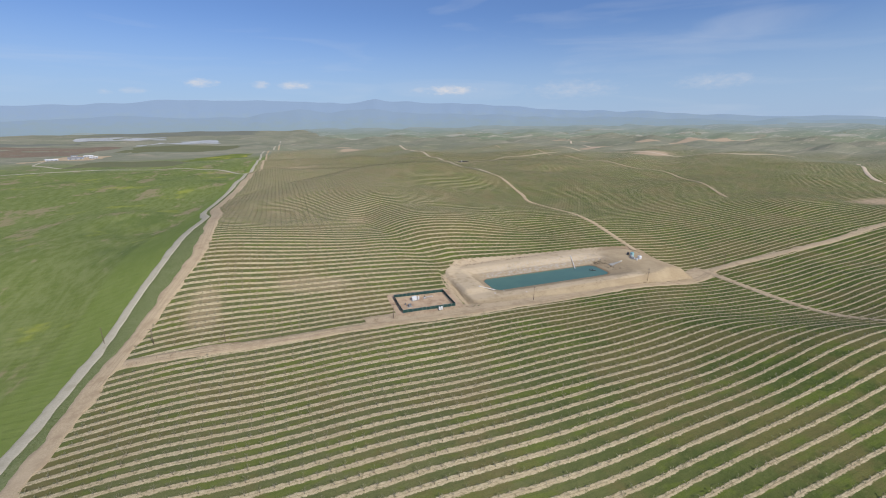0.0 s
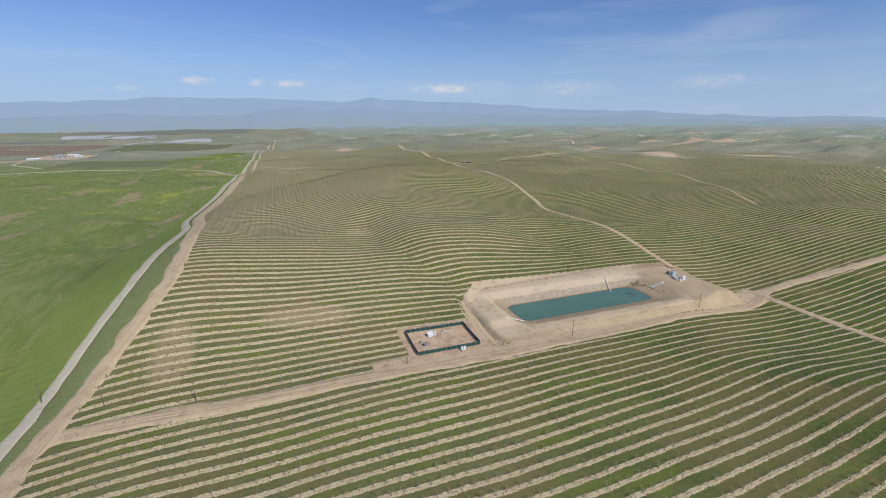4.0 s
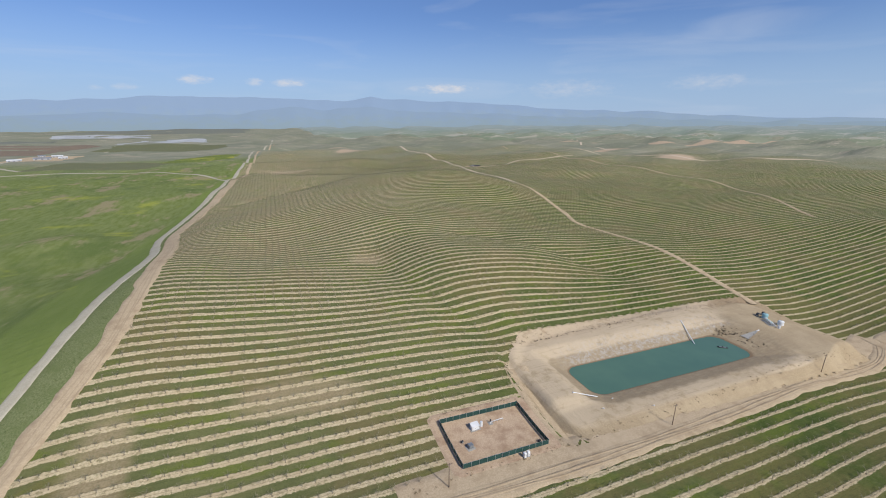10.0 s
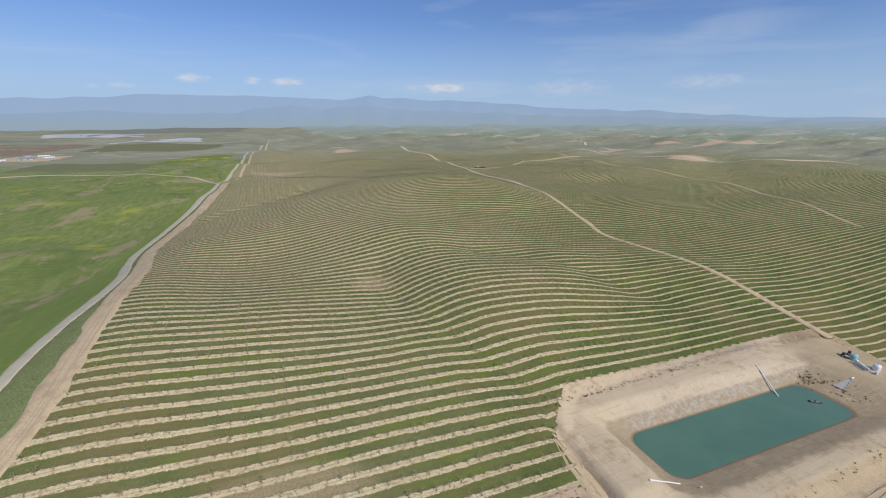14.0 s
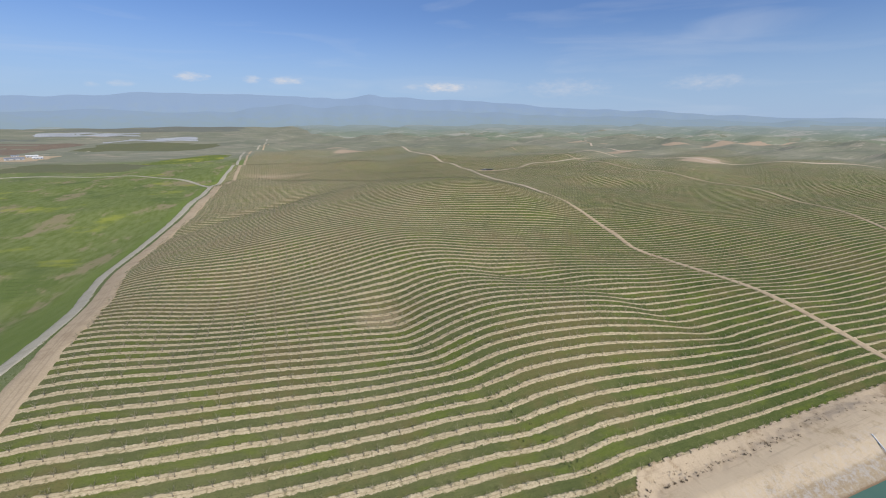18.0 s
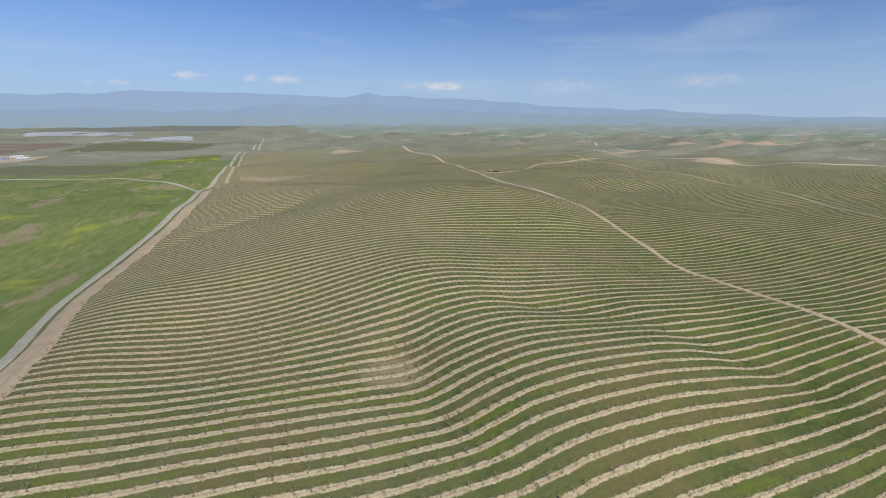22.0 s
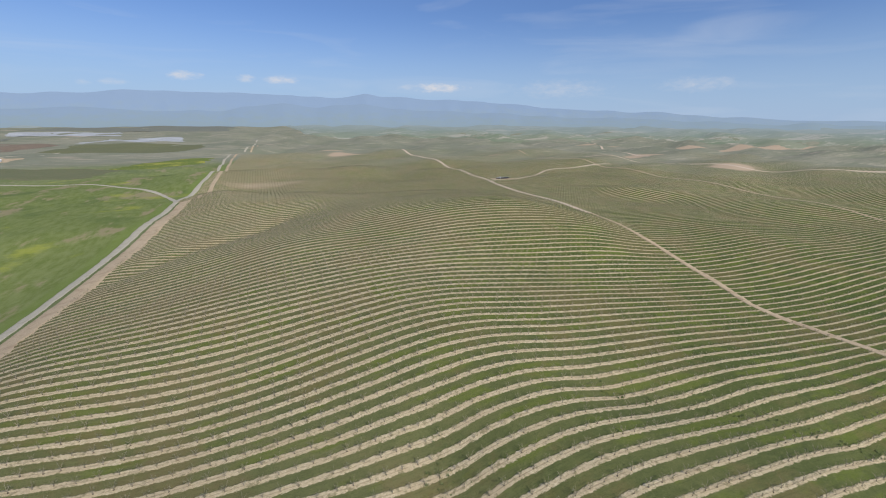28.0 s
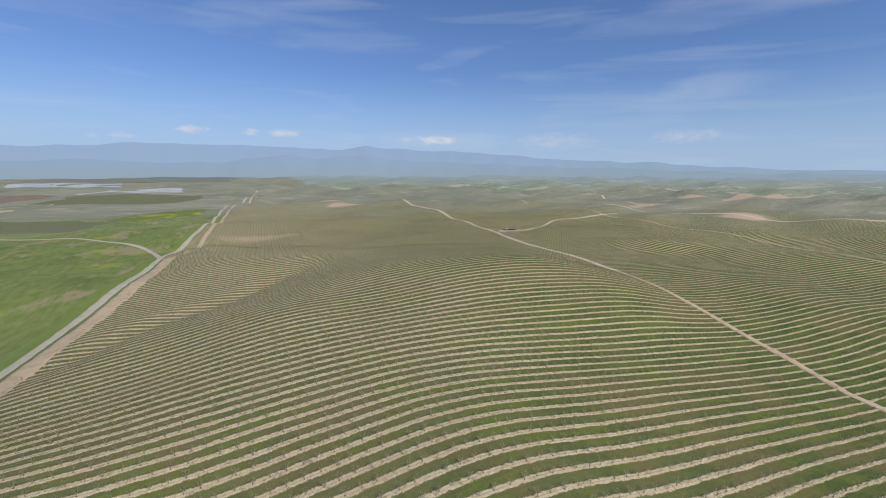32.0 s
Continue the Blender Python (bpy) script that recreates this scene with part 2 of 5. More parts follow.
    orchard = m.mix(m.math('MULTIPLY', rut, 0.22), orchard, (0.045, 0.062, 0.020))
    # grain field: drilled streaks, lush and thin places, a green headland beside the road
    streak = m.noise(0.16, 5, 0.6, stretch=(1.0, 0.35, 1.0))
    band = m.noise(0.020, 5, 0.62, stretch=(1.0, 0.5, 1.0))
    green = m.mix(m.step(streak, 0.30, 0.70), (0.150, 0.195, 0.048), (0.220, 0.255, 0.090))
    green = m.mix(m.math('MULTIPLY', m.step(m.noise(0.010, 4, 0.6, stretch=(1.0, 0.6, 1.0)), 0.52, 0.66), 0.7), green, (0.105, 0.150, 0.044))
    off = m.math('SUBTRACT', m.math('SUBTRACT', x, -138.0), m.math('MULTIPLY', y, 0.065))
    thin = m.math('ADD', band, m.math('MULTIPLY', m.step(m.math('ABSOLUTE', m.math('ADD', off, 27.0)), 16.0, 3.0), 0.03))
    thin = m.math('SUBTRACT', thin, m.math('MULTIPLY', m.step(off, -19.0, -11.0), 0.2))
    green = m.mix(m.math('MULTIPLY', m.step(m.math('ADD', thin, m.math('MULTIPLY', m.math('SUBTRACT', streak, 0.5), 0.25)), 0.54, 0.64), 0.9), green, (0.315, 0.265, 0.150))
    green = m.mix(m.math('MULTIPLY', m.step(off, -19.0, -11.0), 0.6), green, (0.185, 0.245, 0.058))
    green = m.mix(m.math('MULTIPLY', m.step(m.noise(0.012, 5, 0.65, stretch=(0.8, 1.0, 1.0)), 0.58, 0.68), 0.6), green, (0.36, 0.38, 0.06))
    green = m.mix(m.math('MULTIPLY', m.step(fine, 0.4, 0.8), 0.25), green, (0.24, 0.27, 0.09))
    col = m.mix(field, orchard, green)
    # open rolling range farther out: pastures, pale bare crowns, haze painted as paler greyer tones
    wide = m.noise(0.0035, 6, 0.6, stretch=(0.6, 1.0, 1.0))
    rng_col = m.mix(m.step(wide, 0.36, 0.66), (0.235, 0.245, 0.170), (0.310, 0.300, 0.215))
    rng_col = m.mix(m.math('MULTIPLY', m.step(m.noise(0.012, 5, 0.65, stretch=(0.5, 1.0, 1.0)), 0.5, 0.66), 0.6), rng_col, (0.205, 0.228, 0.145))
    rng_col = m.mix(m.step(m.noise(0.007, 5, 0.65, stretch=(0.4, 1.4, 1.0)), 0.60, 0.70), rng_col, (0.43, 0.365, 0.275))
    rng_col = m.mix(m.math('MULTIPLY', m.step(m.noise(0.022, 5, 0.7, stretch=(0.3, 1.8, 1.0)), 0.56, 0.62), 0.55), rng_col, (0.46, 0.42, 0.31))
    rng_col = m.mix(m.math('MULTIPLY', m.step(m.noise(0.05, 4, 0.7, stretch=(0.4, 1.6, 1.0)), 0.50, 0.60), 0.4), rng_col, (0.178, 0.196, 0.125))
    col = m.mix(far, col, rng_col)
    ragged_bare = m.step(m.math('ADD', bare, m.math('MULTIPLY', m.math('SUBTRACT', patchy, 0.5), 0.9)), 0.25, 0.75)
    col = m.mix(m.math('MULTIPLY', ragged_bare, m.step(bare, 0.46, 0.6)), col, m.mix(m.step(fine, 0.3, 0.7), (0.44, 0.33, 0.225), (0.55, 0.43, 0.295)))
    m.color(col)
    m.bump(m.math('ADD', m.math('ADD', fine, m.math('MULTIPLY', tuft, 1.5)), m.math('MULTIPLY', soil_strip, 1.0)), 0.7, 0.35)
    return m.m


def make_dirt(name, a, b, c):
    """Graded dirt with wheel streaks and stains."""
    m = Mat(name, 0.95, 0, 0.15)
    fine, mid, big = m.noise(1.6, 6, 0.65), m.noise(0.16, 5, 0.6), m.noise(0.03, 4, 0.6)
    col = m.mix(m.step(fine, 0.3, 0.75), a, b)
    col = m.mix(m.math('MULTIPLY', m.step(mid, 0.45, 0.7), 0.7), col, c)
    col = m.mix(m.math('MULTIPLY', m.step(big, 0.5, 0.68), 0.4), col, b)
    m.color(col)
    m.bump(fine, 0.5, 0.15)
    return m.m


def make_bank_material():
    """Graded earth of the bank: damp rim at the water, stony north slope, rills down the outer faces."""
    m = Mat("bank_earth", 0.95, 0, 0.15)
    x, y, z = m.xyz()
    fine, mid, big = m.noise(1.8, 6, 0.7), m.noise(0.22, 5, 0.65), m.noise(0.04, 4, 0.6)
    col = m.mix(m.step(fine, 0.3, 0.75), (0.36, 0.275, 0.165), (0.51, 0.405, 0.260))
    col = m.mix(m.math('MULTIPLY', m.step(mid, 0.42, 0.68), 0.6), col, (0.40, 0.305, 0.19))
    col = m.mix(m.math('MULTIPLY', m.step(big, 0.45, 0.65), 0.5), col, (0.55, 0.44, 0.285))
    rill = m.noise(0.9, 4, 0.6, stretch=(1.0, 0.12, 0.12))
    col = m.mix(m.math('MULTIPLY', m.step(rill, 0.55, 0.7), 0.35), col, (0.36, 0.265, 0.175))
    # trampled silt round the basin and on the eastern ramp
    silt = m.math('MULTIPLY', m.step(m.math('ADD', z, m.math('MULTIPLY', mid, 1.2)), -14.0, -15.2), m.step(x, 292.0, 279.0))
    silt = m.math('MULTIPLY', silt, m.step(x, 128.0, 140.0))
    silt = m.math('MULTIPLY', silt, m.step(m.math('ADD', y, m.math('MULTIPLY', mid, 5)), 256.0, 261.0))
    silt_col = m.mix(m.step(m.noise(0.7, 5, 0.7, stretch=(0.25, 1, 1)), 0.4, 0.65), (0.275, 0.215, 0.140), (0.385, 0.315, 0.210))
    col = m.mix(m.math('MULTIPLY', silt, 0.5), col, silt_col)
    stones = m.math('MULTIPLY', m.step(m.math('ADD', y, m.math('MULTIPLY', mid, 6)), 293.0, 298.0), m.step(y, 309.0, 303.0))
    stones = m.math('MULTIPLY', stones, m.math('MULTIPLY', m.step(x, 140.0, 160.0), m.step(x, 285.0, 262.0)))
    col = m.mix(m.math('MULTIPLY', m.math('MULTIPLY', stones, m.step(m.noise(0.45, 6, 0.8), 0.44, 0.60)), 0.85), col, (0.45, 0.41, 0.36))
    col = m.mix(m.math('MULTIPLY', m.math('MULTIPLY', stones, m.step(m.noise(1.6, 5, 0.75), 0.56, 0.66)), 0.6), col, (0.26, 0.22, 0.18))
    # torn reddish subsoil where the northern slope was cut
    cut = m.math('MULTIPLY', m.step(m.math('ADD', y, m.math('MULTIPLY', mid, 7)), 315.0, 319.0), m.step(m.math('ADD', fine, m.math('MULTIPLY', big, 0.5)), 0.66, 0.84))
    col = m.mix(m.math('MULTIPLY', cut, 0.8), col, (0.26, 0.175, 0.105))
    # wheel-worn paler road along the crest, scrape marks on it
    crest = m.math('MULTIPLY', m.step(z, -15.6, -14.8), m.step(m.math('ADD', mid, m.math('MULTIPLY', big, 0.6)), 0.55, 0.82))
    col = m.mix(m.math('MULTIPLY', crest, 0.6), col, (0.64, 0.525, 0.37))
    scrape = m.noise(0.8, 4, 0.6, stretch=(0.06, 1.0, 0.3))
    col = m.mix(m.math('MULTIPLY', m.step(scrape, 0.56, 0.66), 0.30), col, (0.34, 0.26, 0.175))
    damp = m.math('MULTIPLY', m.step(m.math('ADD', z, m.math('MULTIPLY', fine, 0.5)), -17.8, -18.2), m.math('MULTIPLY', m.step(y, 258.0, 263.0), m.step(x, 280.0, 264.0)))
    col = m.mix(damp, col, (0.24, 0.165, 0.10))
    m.color(col)
    m.bump(m.math('ADD', fine, m.math('MULTIPLY', m.math('MULTIPLY', rill, 1.0), 2.0)), 0.7, 0.25)
    return m.m


M_GROUND = make_ground_material()
M_BANK = make_bank_material()
M_DIRT = make_dirt("graded_dirt", (0.45, 0.345, 0.220), (0.58, 0.465, 0.315), (0.38, 0.285, 0.180))
M_TRACK = make_dirt("track_dirt", (0.44, 0.340, 0.215), (0.57, 0.455, 0.305), (0.37, 0.275, 0.175))
M_RUT = make_dirt("wheel_rut_dirt", (0.39, 0.300, 0.190), (0.50, 0.395, 0.265), (0.35, 0.265, 0.165))
M_YARD = make_dirt("trampled_yard_dirt", (0.45, 0.325, 0.215), (0.58, 0.445, 0.310), (0.30, 0.190, 0.120))
M_GRAVEL = make_dirt("pale_gravel", (0.42, 0.385, 0.29), (0.53, 0.485, 0.375), (0.37, 0.33, 0.245))
M_VERGE = make_dirt("weedy_verge", (0.115, 0.150, 0.050), (0.250, 0.262, 0.130), (0.140, 0.172, 0.062))
M_BROWN = make_dirt("brown_ploughed", (0.20, 0.155, 0.11), (0.28, 0.215, 0.155), (0.16, 0.14, 0.09))
M_WHITE = plain("plastic_sheeting", (0.34, 0.35, 0.34), (0.56, 0.57, 0.55), 0.06, 0.6)
M_WATER = Mat("pond_water", 0.06, 0, 0.5)
M_WATER.color(M_WATER.mix(M_WATER.step(M_WATER.noise(0.05, 3), 0.3, 0.7), (0.085, 0.168, 0.122), (0.100, 0.190, 0.132)))
M_WATER.bump(M_WATER.noise(1.6, 4), 0.12, 0.05)
M_WATER = M_WATER.m
M_WOOD = plain("weathered_pole_wood", (0.13, 0.09, 0.06), (0.22, 0.165, 0.12), 2.0, 0.85, bump=0.3)
M_BARK = plain("bark", (0.30, 0.25, 0.17), (0.44, 0.38, 0.28), 6.0, 0.9)
M_STEEL = plain("galvanised_steel", (0.45, 0.46, 0.46), (0.60, 0.61, 0.61), 4.0, 0.45, 0.7)
M_FENCE = plain("green_fence_slats", (0.018, 0.058, 0.050), (0.034, 0.090, 0.078), 1.5, 0.6)
M_TANKW = plain("white_tank_plastic", (0.70, 0.72, 0.72), (0.82, 0.83, 0.82), 1.0, 0.45)
M_TANKB = plain("pale_teal_tank_plastic", (0.27, 0.50, 0.52), (0.38, 0.60, 0.62), 1.0, 0.45)
M_WHITEP = plain("white_paint", (0.66, 0.67, 0.66), (0.80, 0.80, 0.78), 2.0, 0.5)
M_GREY = plain("grey_metal", (0.22, 0.24, 0.25), (0.34, 0.36, 0.37), 3.0, 0.5, 0.4)
M_DARK = plain("dark_metal", (0.025, 0.027, 0.03), (0.06, 0.06, 0.065), 3.0, 0.5, 0.2)
M_CONC = plain("concrete", (0.32, 0.31, 0.28), (0.43, 0.41, 0.37), 1.0, 0.9, bump=0.2)
M_GLASS = plain("insulator_glass", (0.10, 0.12, 0.10), (0.18, 0.20, 0.18), 6.0, 0.15, 0, 0.6)


def make_leaf():
    """Thin young leaves that let light through."""
    m = Mat("young_leaves", 0.75, 0, 0.2)
    c = m.mix(m.island(), (0.19, 0.21, 0.095), (0.34, 0.33, 0.20))
    m.color(c)
    tr, mx = m.t.nodes.new("ShaderNodeBsdfTranslucent"), m.t.nodes.new("ShaderNodeMixShader")
    m.put(tr.inputs["Color"], c)
    mx.inputs[0].default_value = 0.45
    m.t.links.new(m.b.outputs[0], mx.inputs[1])
    m.t.links.new(tr.outputs[0], mx.inputs[2])
    m.t.links.new(mx.outputs[0], m.t.nodes["Material Output"].inputs["Surface"])
    return m.m


M_LEAF = make_leaf()

# ---- the lie of the land ----
HILLS = []


def hill(x, y, height, length, width, turn):
    """A rounded rise, or with a negative height a hollow."""
    HILLS.append((x, y, height, length, width, radians(turn)))


hill(120, 600, 30.4, 140, 140, 0)
hill(-60, 360, 28.3, 80, 80, 0)
hill(260, 760, 35.5, 80, 80, 0)
hill(180, 360, 5.0, 80, 80, 0)
hill(680, 40, 28.6, 140, 140, 0)
hill(180, 920, 14.6, 110, 45, 0)
hill(100, 120, 7.8, 110, 45, 0)
hill(340, 520, -5.2, 110, 45, 0)
hill(420, 40, 17.7, 110, 45, 0)
hill(740, 280, 17.1, 110, 45, 135)
hill(120, 400, 7.2, 60, 28, 45)
hill(-60, 460, 9.8, 60, 28, 90)
hill(-140, 680, -12.2, 110, 45, 90)
hill(60, 220, 6.2, 60, 28, 0)
hill(420, 840, 5.8, 110, 45, 90)
hill(120, 760, 8.3, 48, 48, 0)
hill(360, 280, -6.6, 60, 28, 45)
hill(-220, 120, 13.5, 110, 45, 0)
hill(240, 160, 7.1, 60, 28, 135)
hill(240, 580, -5.7, 60, 28, 0)
hill(0, 1000, 10.8, 48, 48, 0)
hill(20, 520, -3.1, 30, 30, 0)
hill(340, 400, 3.9, 30, 30, 0)
hill(100, 520, 2.8, 30, 30, 0)
hill(300, 760, -6.9, 60, 28, 0)
hill(-120, 280, -4.8, 60, 28, 0)
hill(180, 400, 8.7, 60, 28, 45)
hill(-300, 680, -7.2, 110, 45, 90)
hill(-60, 160, 4.4, 60, 28, 90)
hill(60, 680, 4.3, 30, 30, 0)
hill(360, 1000, 6.5, 48, 48, 0)
hill(500, 680, 5.6, 110, 45, 90)
hill(660, 40, -21.1, 110, 45, 135)
hill(420, 220, -3.4, 60, 28, 45)
hill(300, 100, 14.0, 60, 28, 0)
hill(600, 880, 10.9, 60, 28, 135)
hill(20, 400, 3.4, 30, 30, 0)
hill(-20, 640, -2.4, 30, 30, 0)
hill(140, 840, 5.9, 30, 30, 0)
hill(-240, 460, 6.6, 48, 48, 0)
hill(300, 40, -6.0, 48, 48, 0)
hill(300, 640, 3.1, 60, 28, 45)
hill(120, 460, 6.1, 60, 28, 90)
hill(300, 440, 2.7, 30, 30, 0)
hill(-180, 940, 3.4, 60, 28, 135)
hill(60, 320, 1.7, 30, 30, 0)
hill(260, 240, 2.2, 30, 30, 0)
hill(100, 1000, 5.9, 30, 30, 0)
hill(140, 200, 3.2, 30, 30, 0)
hill(720, 100, -16.9, 60, 28, 135)
hill(340, 880, 3.8, 30, 30, 0)
hill(-300, 240, -8.3, 30, 30, 0)
hill(-60, 560, 2.8, 30, 30, 0)
hill(260, 800, -4.3, 30, 30, 0)
hill(740, 120, 11.0, 110, 45, 45)
hill(-180, 360, -5.1, 30, 30, 0)
hill(-180, 640, 7.9, 30, 30, 0)
hill(-20, 480, -1.7, 30, 30, 0)
hill(20, 160, 3.3, 30, 30, 0)
hill(540, 40, -12.4, 60, 28, 135)
hill(500, 40, 7.2, 110, 45, 90)
hill(360, 580, -1.8, 60, 28, 135)
hill(-20, 280, -1.6, 30, 30, 0)
hill(-140, 320, -6.8, 30, 30, 0)
hill(-60, 960, -3.3, 30, 30, 0)
hill(580, 40, 6.6, 110, 45, 45)
hill(20, 720, 2.5, 30, 30, 0)
hill(420, 280, -3.1, 60, 28, 45)
hill(180, 680, 1.5, 30, 30, 0)
hill(360, 160, -2.3, 60, 28, 90)
hill(-260, 80, -6.7, 30, 30, 0)
hill(580, 600, -2.2, 110, 45, 45)
hill(600, 820, -3.8, 60, 28, 0)
hill(600, 280, 3.4, 60, 28, 135)
hill(-140, 560, -3.5, 30, 30, 0)
hill(180, 440, -1.9, 30, 30, 0)
hill(-20, 1040, 6.0, 30, 30, 0)
hill(180, 920, -4.2, 30, 30, 0)
hill(740, 160, -6.5, 30, 30, 0)
hill(480, 940, 1.8, 60, 28, 90)
hill(300, 340, 1.1, 60, 28, 45)
hill(0, 820, -1.5, 60, 28, 90)
hill(220, 760, -2.9, 30, 30, 0)
hill(100, 280, 1.0, 30, 30, 0)
hill(-180, 880, 4.4, 60, 28, 0)
hill(60, 460, -1.2, 60, 28, 135)
hill(100, 80, -4.6, 30, 30, 0)
hill(500, 200, -3.6, 30, 30, 0)
hill(700, 320, -5.8, 30, 30, 0)
hill(-20, 320, -2.1, 30, 30, 0)
hill(-180, 100, -3.7, 60, 28, 90)
hill(420, 40, 6.9, 60, 28, 90)
hill(380, 720, -1.8, 30, 30, 0)
hill(-300, 840, -1.9, 110, 45, 45)
hill(-140, 960, 2.9, 30, 30, 0)
hill(-100, 480, 1.8, 30, 30, 0)

hill(18, 925, 7.0, 70, 60, 0)

# narrow gullies that drain the slopes
GULLIES = [[(124, 316), (112, 336), (98, 362), (86, 398), (78, 424), (80, 448), (90, 470)],
           [(266, 368), (252, 384), (238, 402), (224, 424), (196, 443), (164, 460), (150, 474)],
           [(-62, 700), (-38, 735), (-8, 770), (30, 800), (66, 846)]]
for line, depth in zip(GULLIES, (-1.8, -1.5, -3.4)):
    for (x0, y0), (x1, y1) in zip(line, line[1:]):
        hill((x0 + x1) / 2, (y0 + y1) / 2, depth, math.dist((x0, y0), (x1, y1)) * 0.6, 10.0, math.degrees(math.atan2(y1 - y0, x1 - x0)))


def smooth(t):
    t = np.clip(t, 0, 1)
    return t * t * (3 - 2 * t)


WAVES = np.random.RandomState(5)
ROLL = [(WAVES.uniform(0, 2 * math.pi), WAVES.uniform(150, 520), WAVES.uniform(0, 6.28)) for _ in range(26)]


def rolling(x, y):
    """Low swells of the country beyond the orchard, about -1 to 1."""
    s = 0
    for a, wave, ph in ROLL:
        s = s + np.sin((x * math.cos(a) + y * math.sin(a)) * 2 * math.pi / wave + ph + 1.3 * np.sin((y * math.cos(a) - x * math.sin(a)) / wave * 1.7))
    return s / 5.0


def ground_z(x, y):
    x, y = np.asarray(x, float), np.asarray(y, float)
    z = -24 + 21 * smooth((y - 200) / 420)
    for cx, cy, h, a, b, r in HILLS:
        dx, dy = x - cx, y - cy
        u, v = dx * math.cos(r) + dy * math.sin(r), dy * math.cos(r) - dx * math.sin(r)
        z = z + h * np.exp(-0.5 * (u / a) ** 2 - 0.5 * (v / b) ** 2)
    # swells begin outside the orchard blocks
    out = np.maximum(np.maximum(x - 480, -300 - x), np.maximum(y - 900, 40 - y))
    away = np.hypot(x, y - 200)
    z = z + smooth(out / 320) * rolling(x, y) * (4.5 + 6.5 * smooth((away - 1300) / 1200) - 5 * smooth((away - 2600) / 1200)) * (1 - 0.6 * smooth((-x - 250 + 0.12 * y) / 400))
    # cutting along the western toe of the pond's bank
    z = z - 2.6 * np.exp(-((x - 116.4 - (y - 280) * 0.02) / 2.9) ** 2) * smooth((y - 243) / 7) * smooth((313 - y) / 9)
    # far plain climbs to the foot of the mountains
    z = z + 62 * smooth((away - 2200) / 2300)
    return z


def eased(y, ys, xs):
    """Straight runs between plan points with the bends rounded off."""
    return sum(np.interp(y + k, ys, xs) for k in (-18, -9, 0, 9, 18)) / 5


def left_road_x(y):
    y = np.asarray(y, float)
    return eased(y, (-400, 239, 304, 334, 358, 408, 455, 495, 540, 590, 640, 2400), (-152, -112, -104, -94, -88, -83, -75, -78, -88, -97, -96, 18))


def left_track_x(y):
    y = np.asarray(y, float)
    return eased(y, (-400, 230, 269, 298, 322, 343, 374, 405, 456, 491, 540, 590, 640, 2400), (-131, -100, -93, -84, -74, -66, -64, -63, -66, -68, -76, -84, -83, 31))


# ---- geometry helpers ----


def link_mesh(name, verts, faces, mat, smooth_shade=True):
    me = bpy.data.meshes.new(name)
    me.from_pydata([tuple(v) for v in verts], [], [tuple(f) for f in faces])
    me.materials.append(mat)
    if smooth_shade:
        me.polygons.foreach_set("use_smooth", [True] * len(me.polygons))
    me.update()
    return new(name, me)


def grid_mesh(name, xs, ys, zfun, mat):
    X, Y = np.meshgrid(xs, ys)
    Z = zfun(X, Y)
    nx, ny = len(xs), len(ys)
    co = np.stack([X, Y, Z], -1).reshape(-1, 3).astype(np.float32)
    i = (np.arange(ny - 1)[:, None] * nx + np.arange(nx - 1)[None, :]).ravel()
    quads = np.stack([i, i + 1, i + nx + 1, i + nx], 1).astype(np.int32)
    me = bpy.data.meshes.new(name)
    me.vertices.add(len(co))
    me.vertices.foreach_set("co", co.ravel())
    me.loops.add(quads.size)
    me.loops.foreach_set("vertex_index", quads.ravel())
    me.polygons.add(len(quads))
    me.polygons.foreach_set("loop_start", np.arange(0, quads.size, 4, dtype=np.int32))
    me.polygons.foreach_set("loop_total", np.full(len(quads), 4, np.int32))
    me.polygons.foreach_set("use_smooth", np.ones(len(quads), bool))
    me.materials.append(mat)
    me.update(calc_edges=True)
    return new(name, me), X, Y, Z


def part(name, bm, mat, parent=None, label="", smooth_shade=False):
    me = bpy.data.meshes.new(name)
    bm.to_mesh(me)
    bm.free()
    me.materials.append(mat)
    if smooth_shade:
        me.polygons.foreach_set("use_smooth", [True] * len(me.polygons))
    ob = new(name, me)
    if parent is not None:
        ob.parent = parent
    if label:
        ob["label"] = label
    return ob


def add_box(bm, cx, cy, cz, sx, sy, sz, rz=0.0, bevel=0.0):
    m = pose(cx, cy, cz, 0, 0, rz) @ Matrix.Diagonal((sx, sy, sz, 1))
    got = bmesh.ops.create_cube(bm, size=1, matrix=m)["verts"]
    if bevel:
        edges = list({e for v in got for e in v.link_edges})
        bmesh.ops.bevel(bm, geom=edges, offset=bevel, segments=2, affect='EDGES', profile=0.7)
    return bm


def box(cx, cy, cz, sx, sy, sz, rz=0.0, bevel=0.0):
    return add_box(bmesh.new(), cx, cy, cz, sx, sy, sz, rz, bevel)


def add_tube(bm, a, b, r0, r1=None, n=10, caps=True):
    """A round bar from a to b."""
    a, b = Vector(a), Vector(b)
    r1 = r0 if r1 is None else r1
    q = (b - a).to_track_quat('Z', 'Y').to_matrix().to_4x4()
    m = Matrix.Translation((a + b) / 2) @ q
    bmesh.ops.create_cone(bm, cap_ends=caps, segments=n, radius1=r0, radius2=r1, depth=(b - a).length, matrix=m)
    return bm


def tube(a, b, r0, r1=None, n=10):
    return add_tube(bmesh.new(), a, b, r0, r1, n)


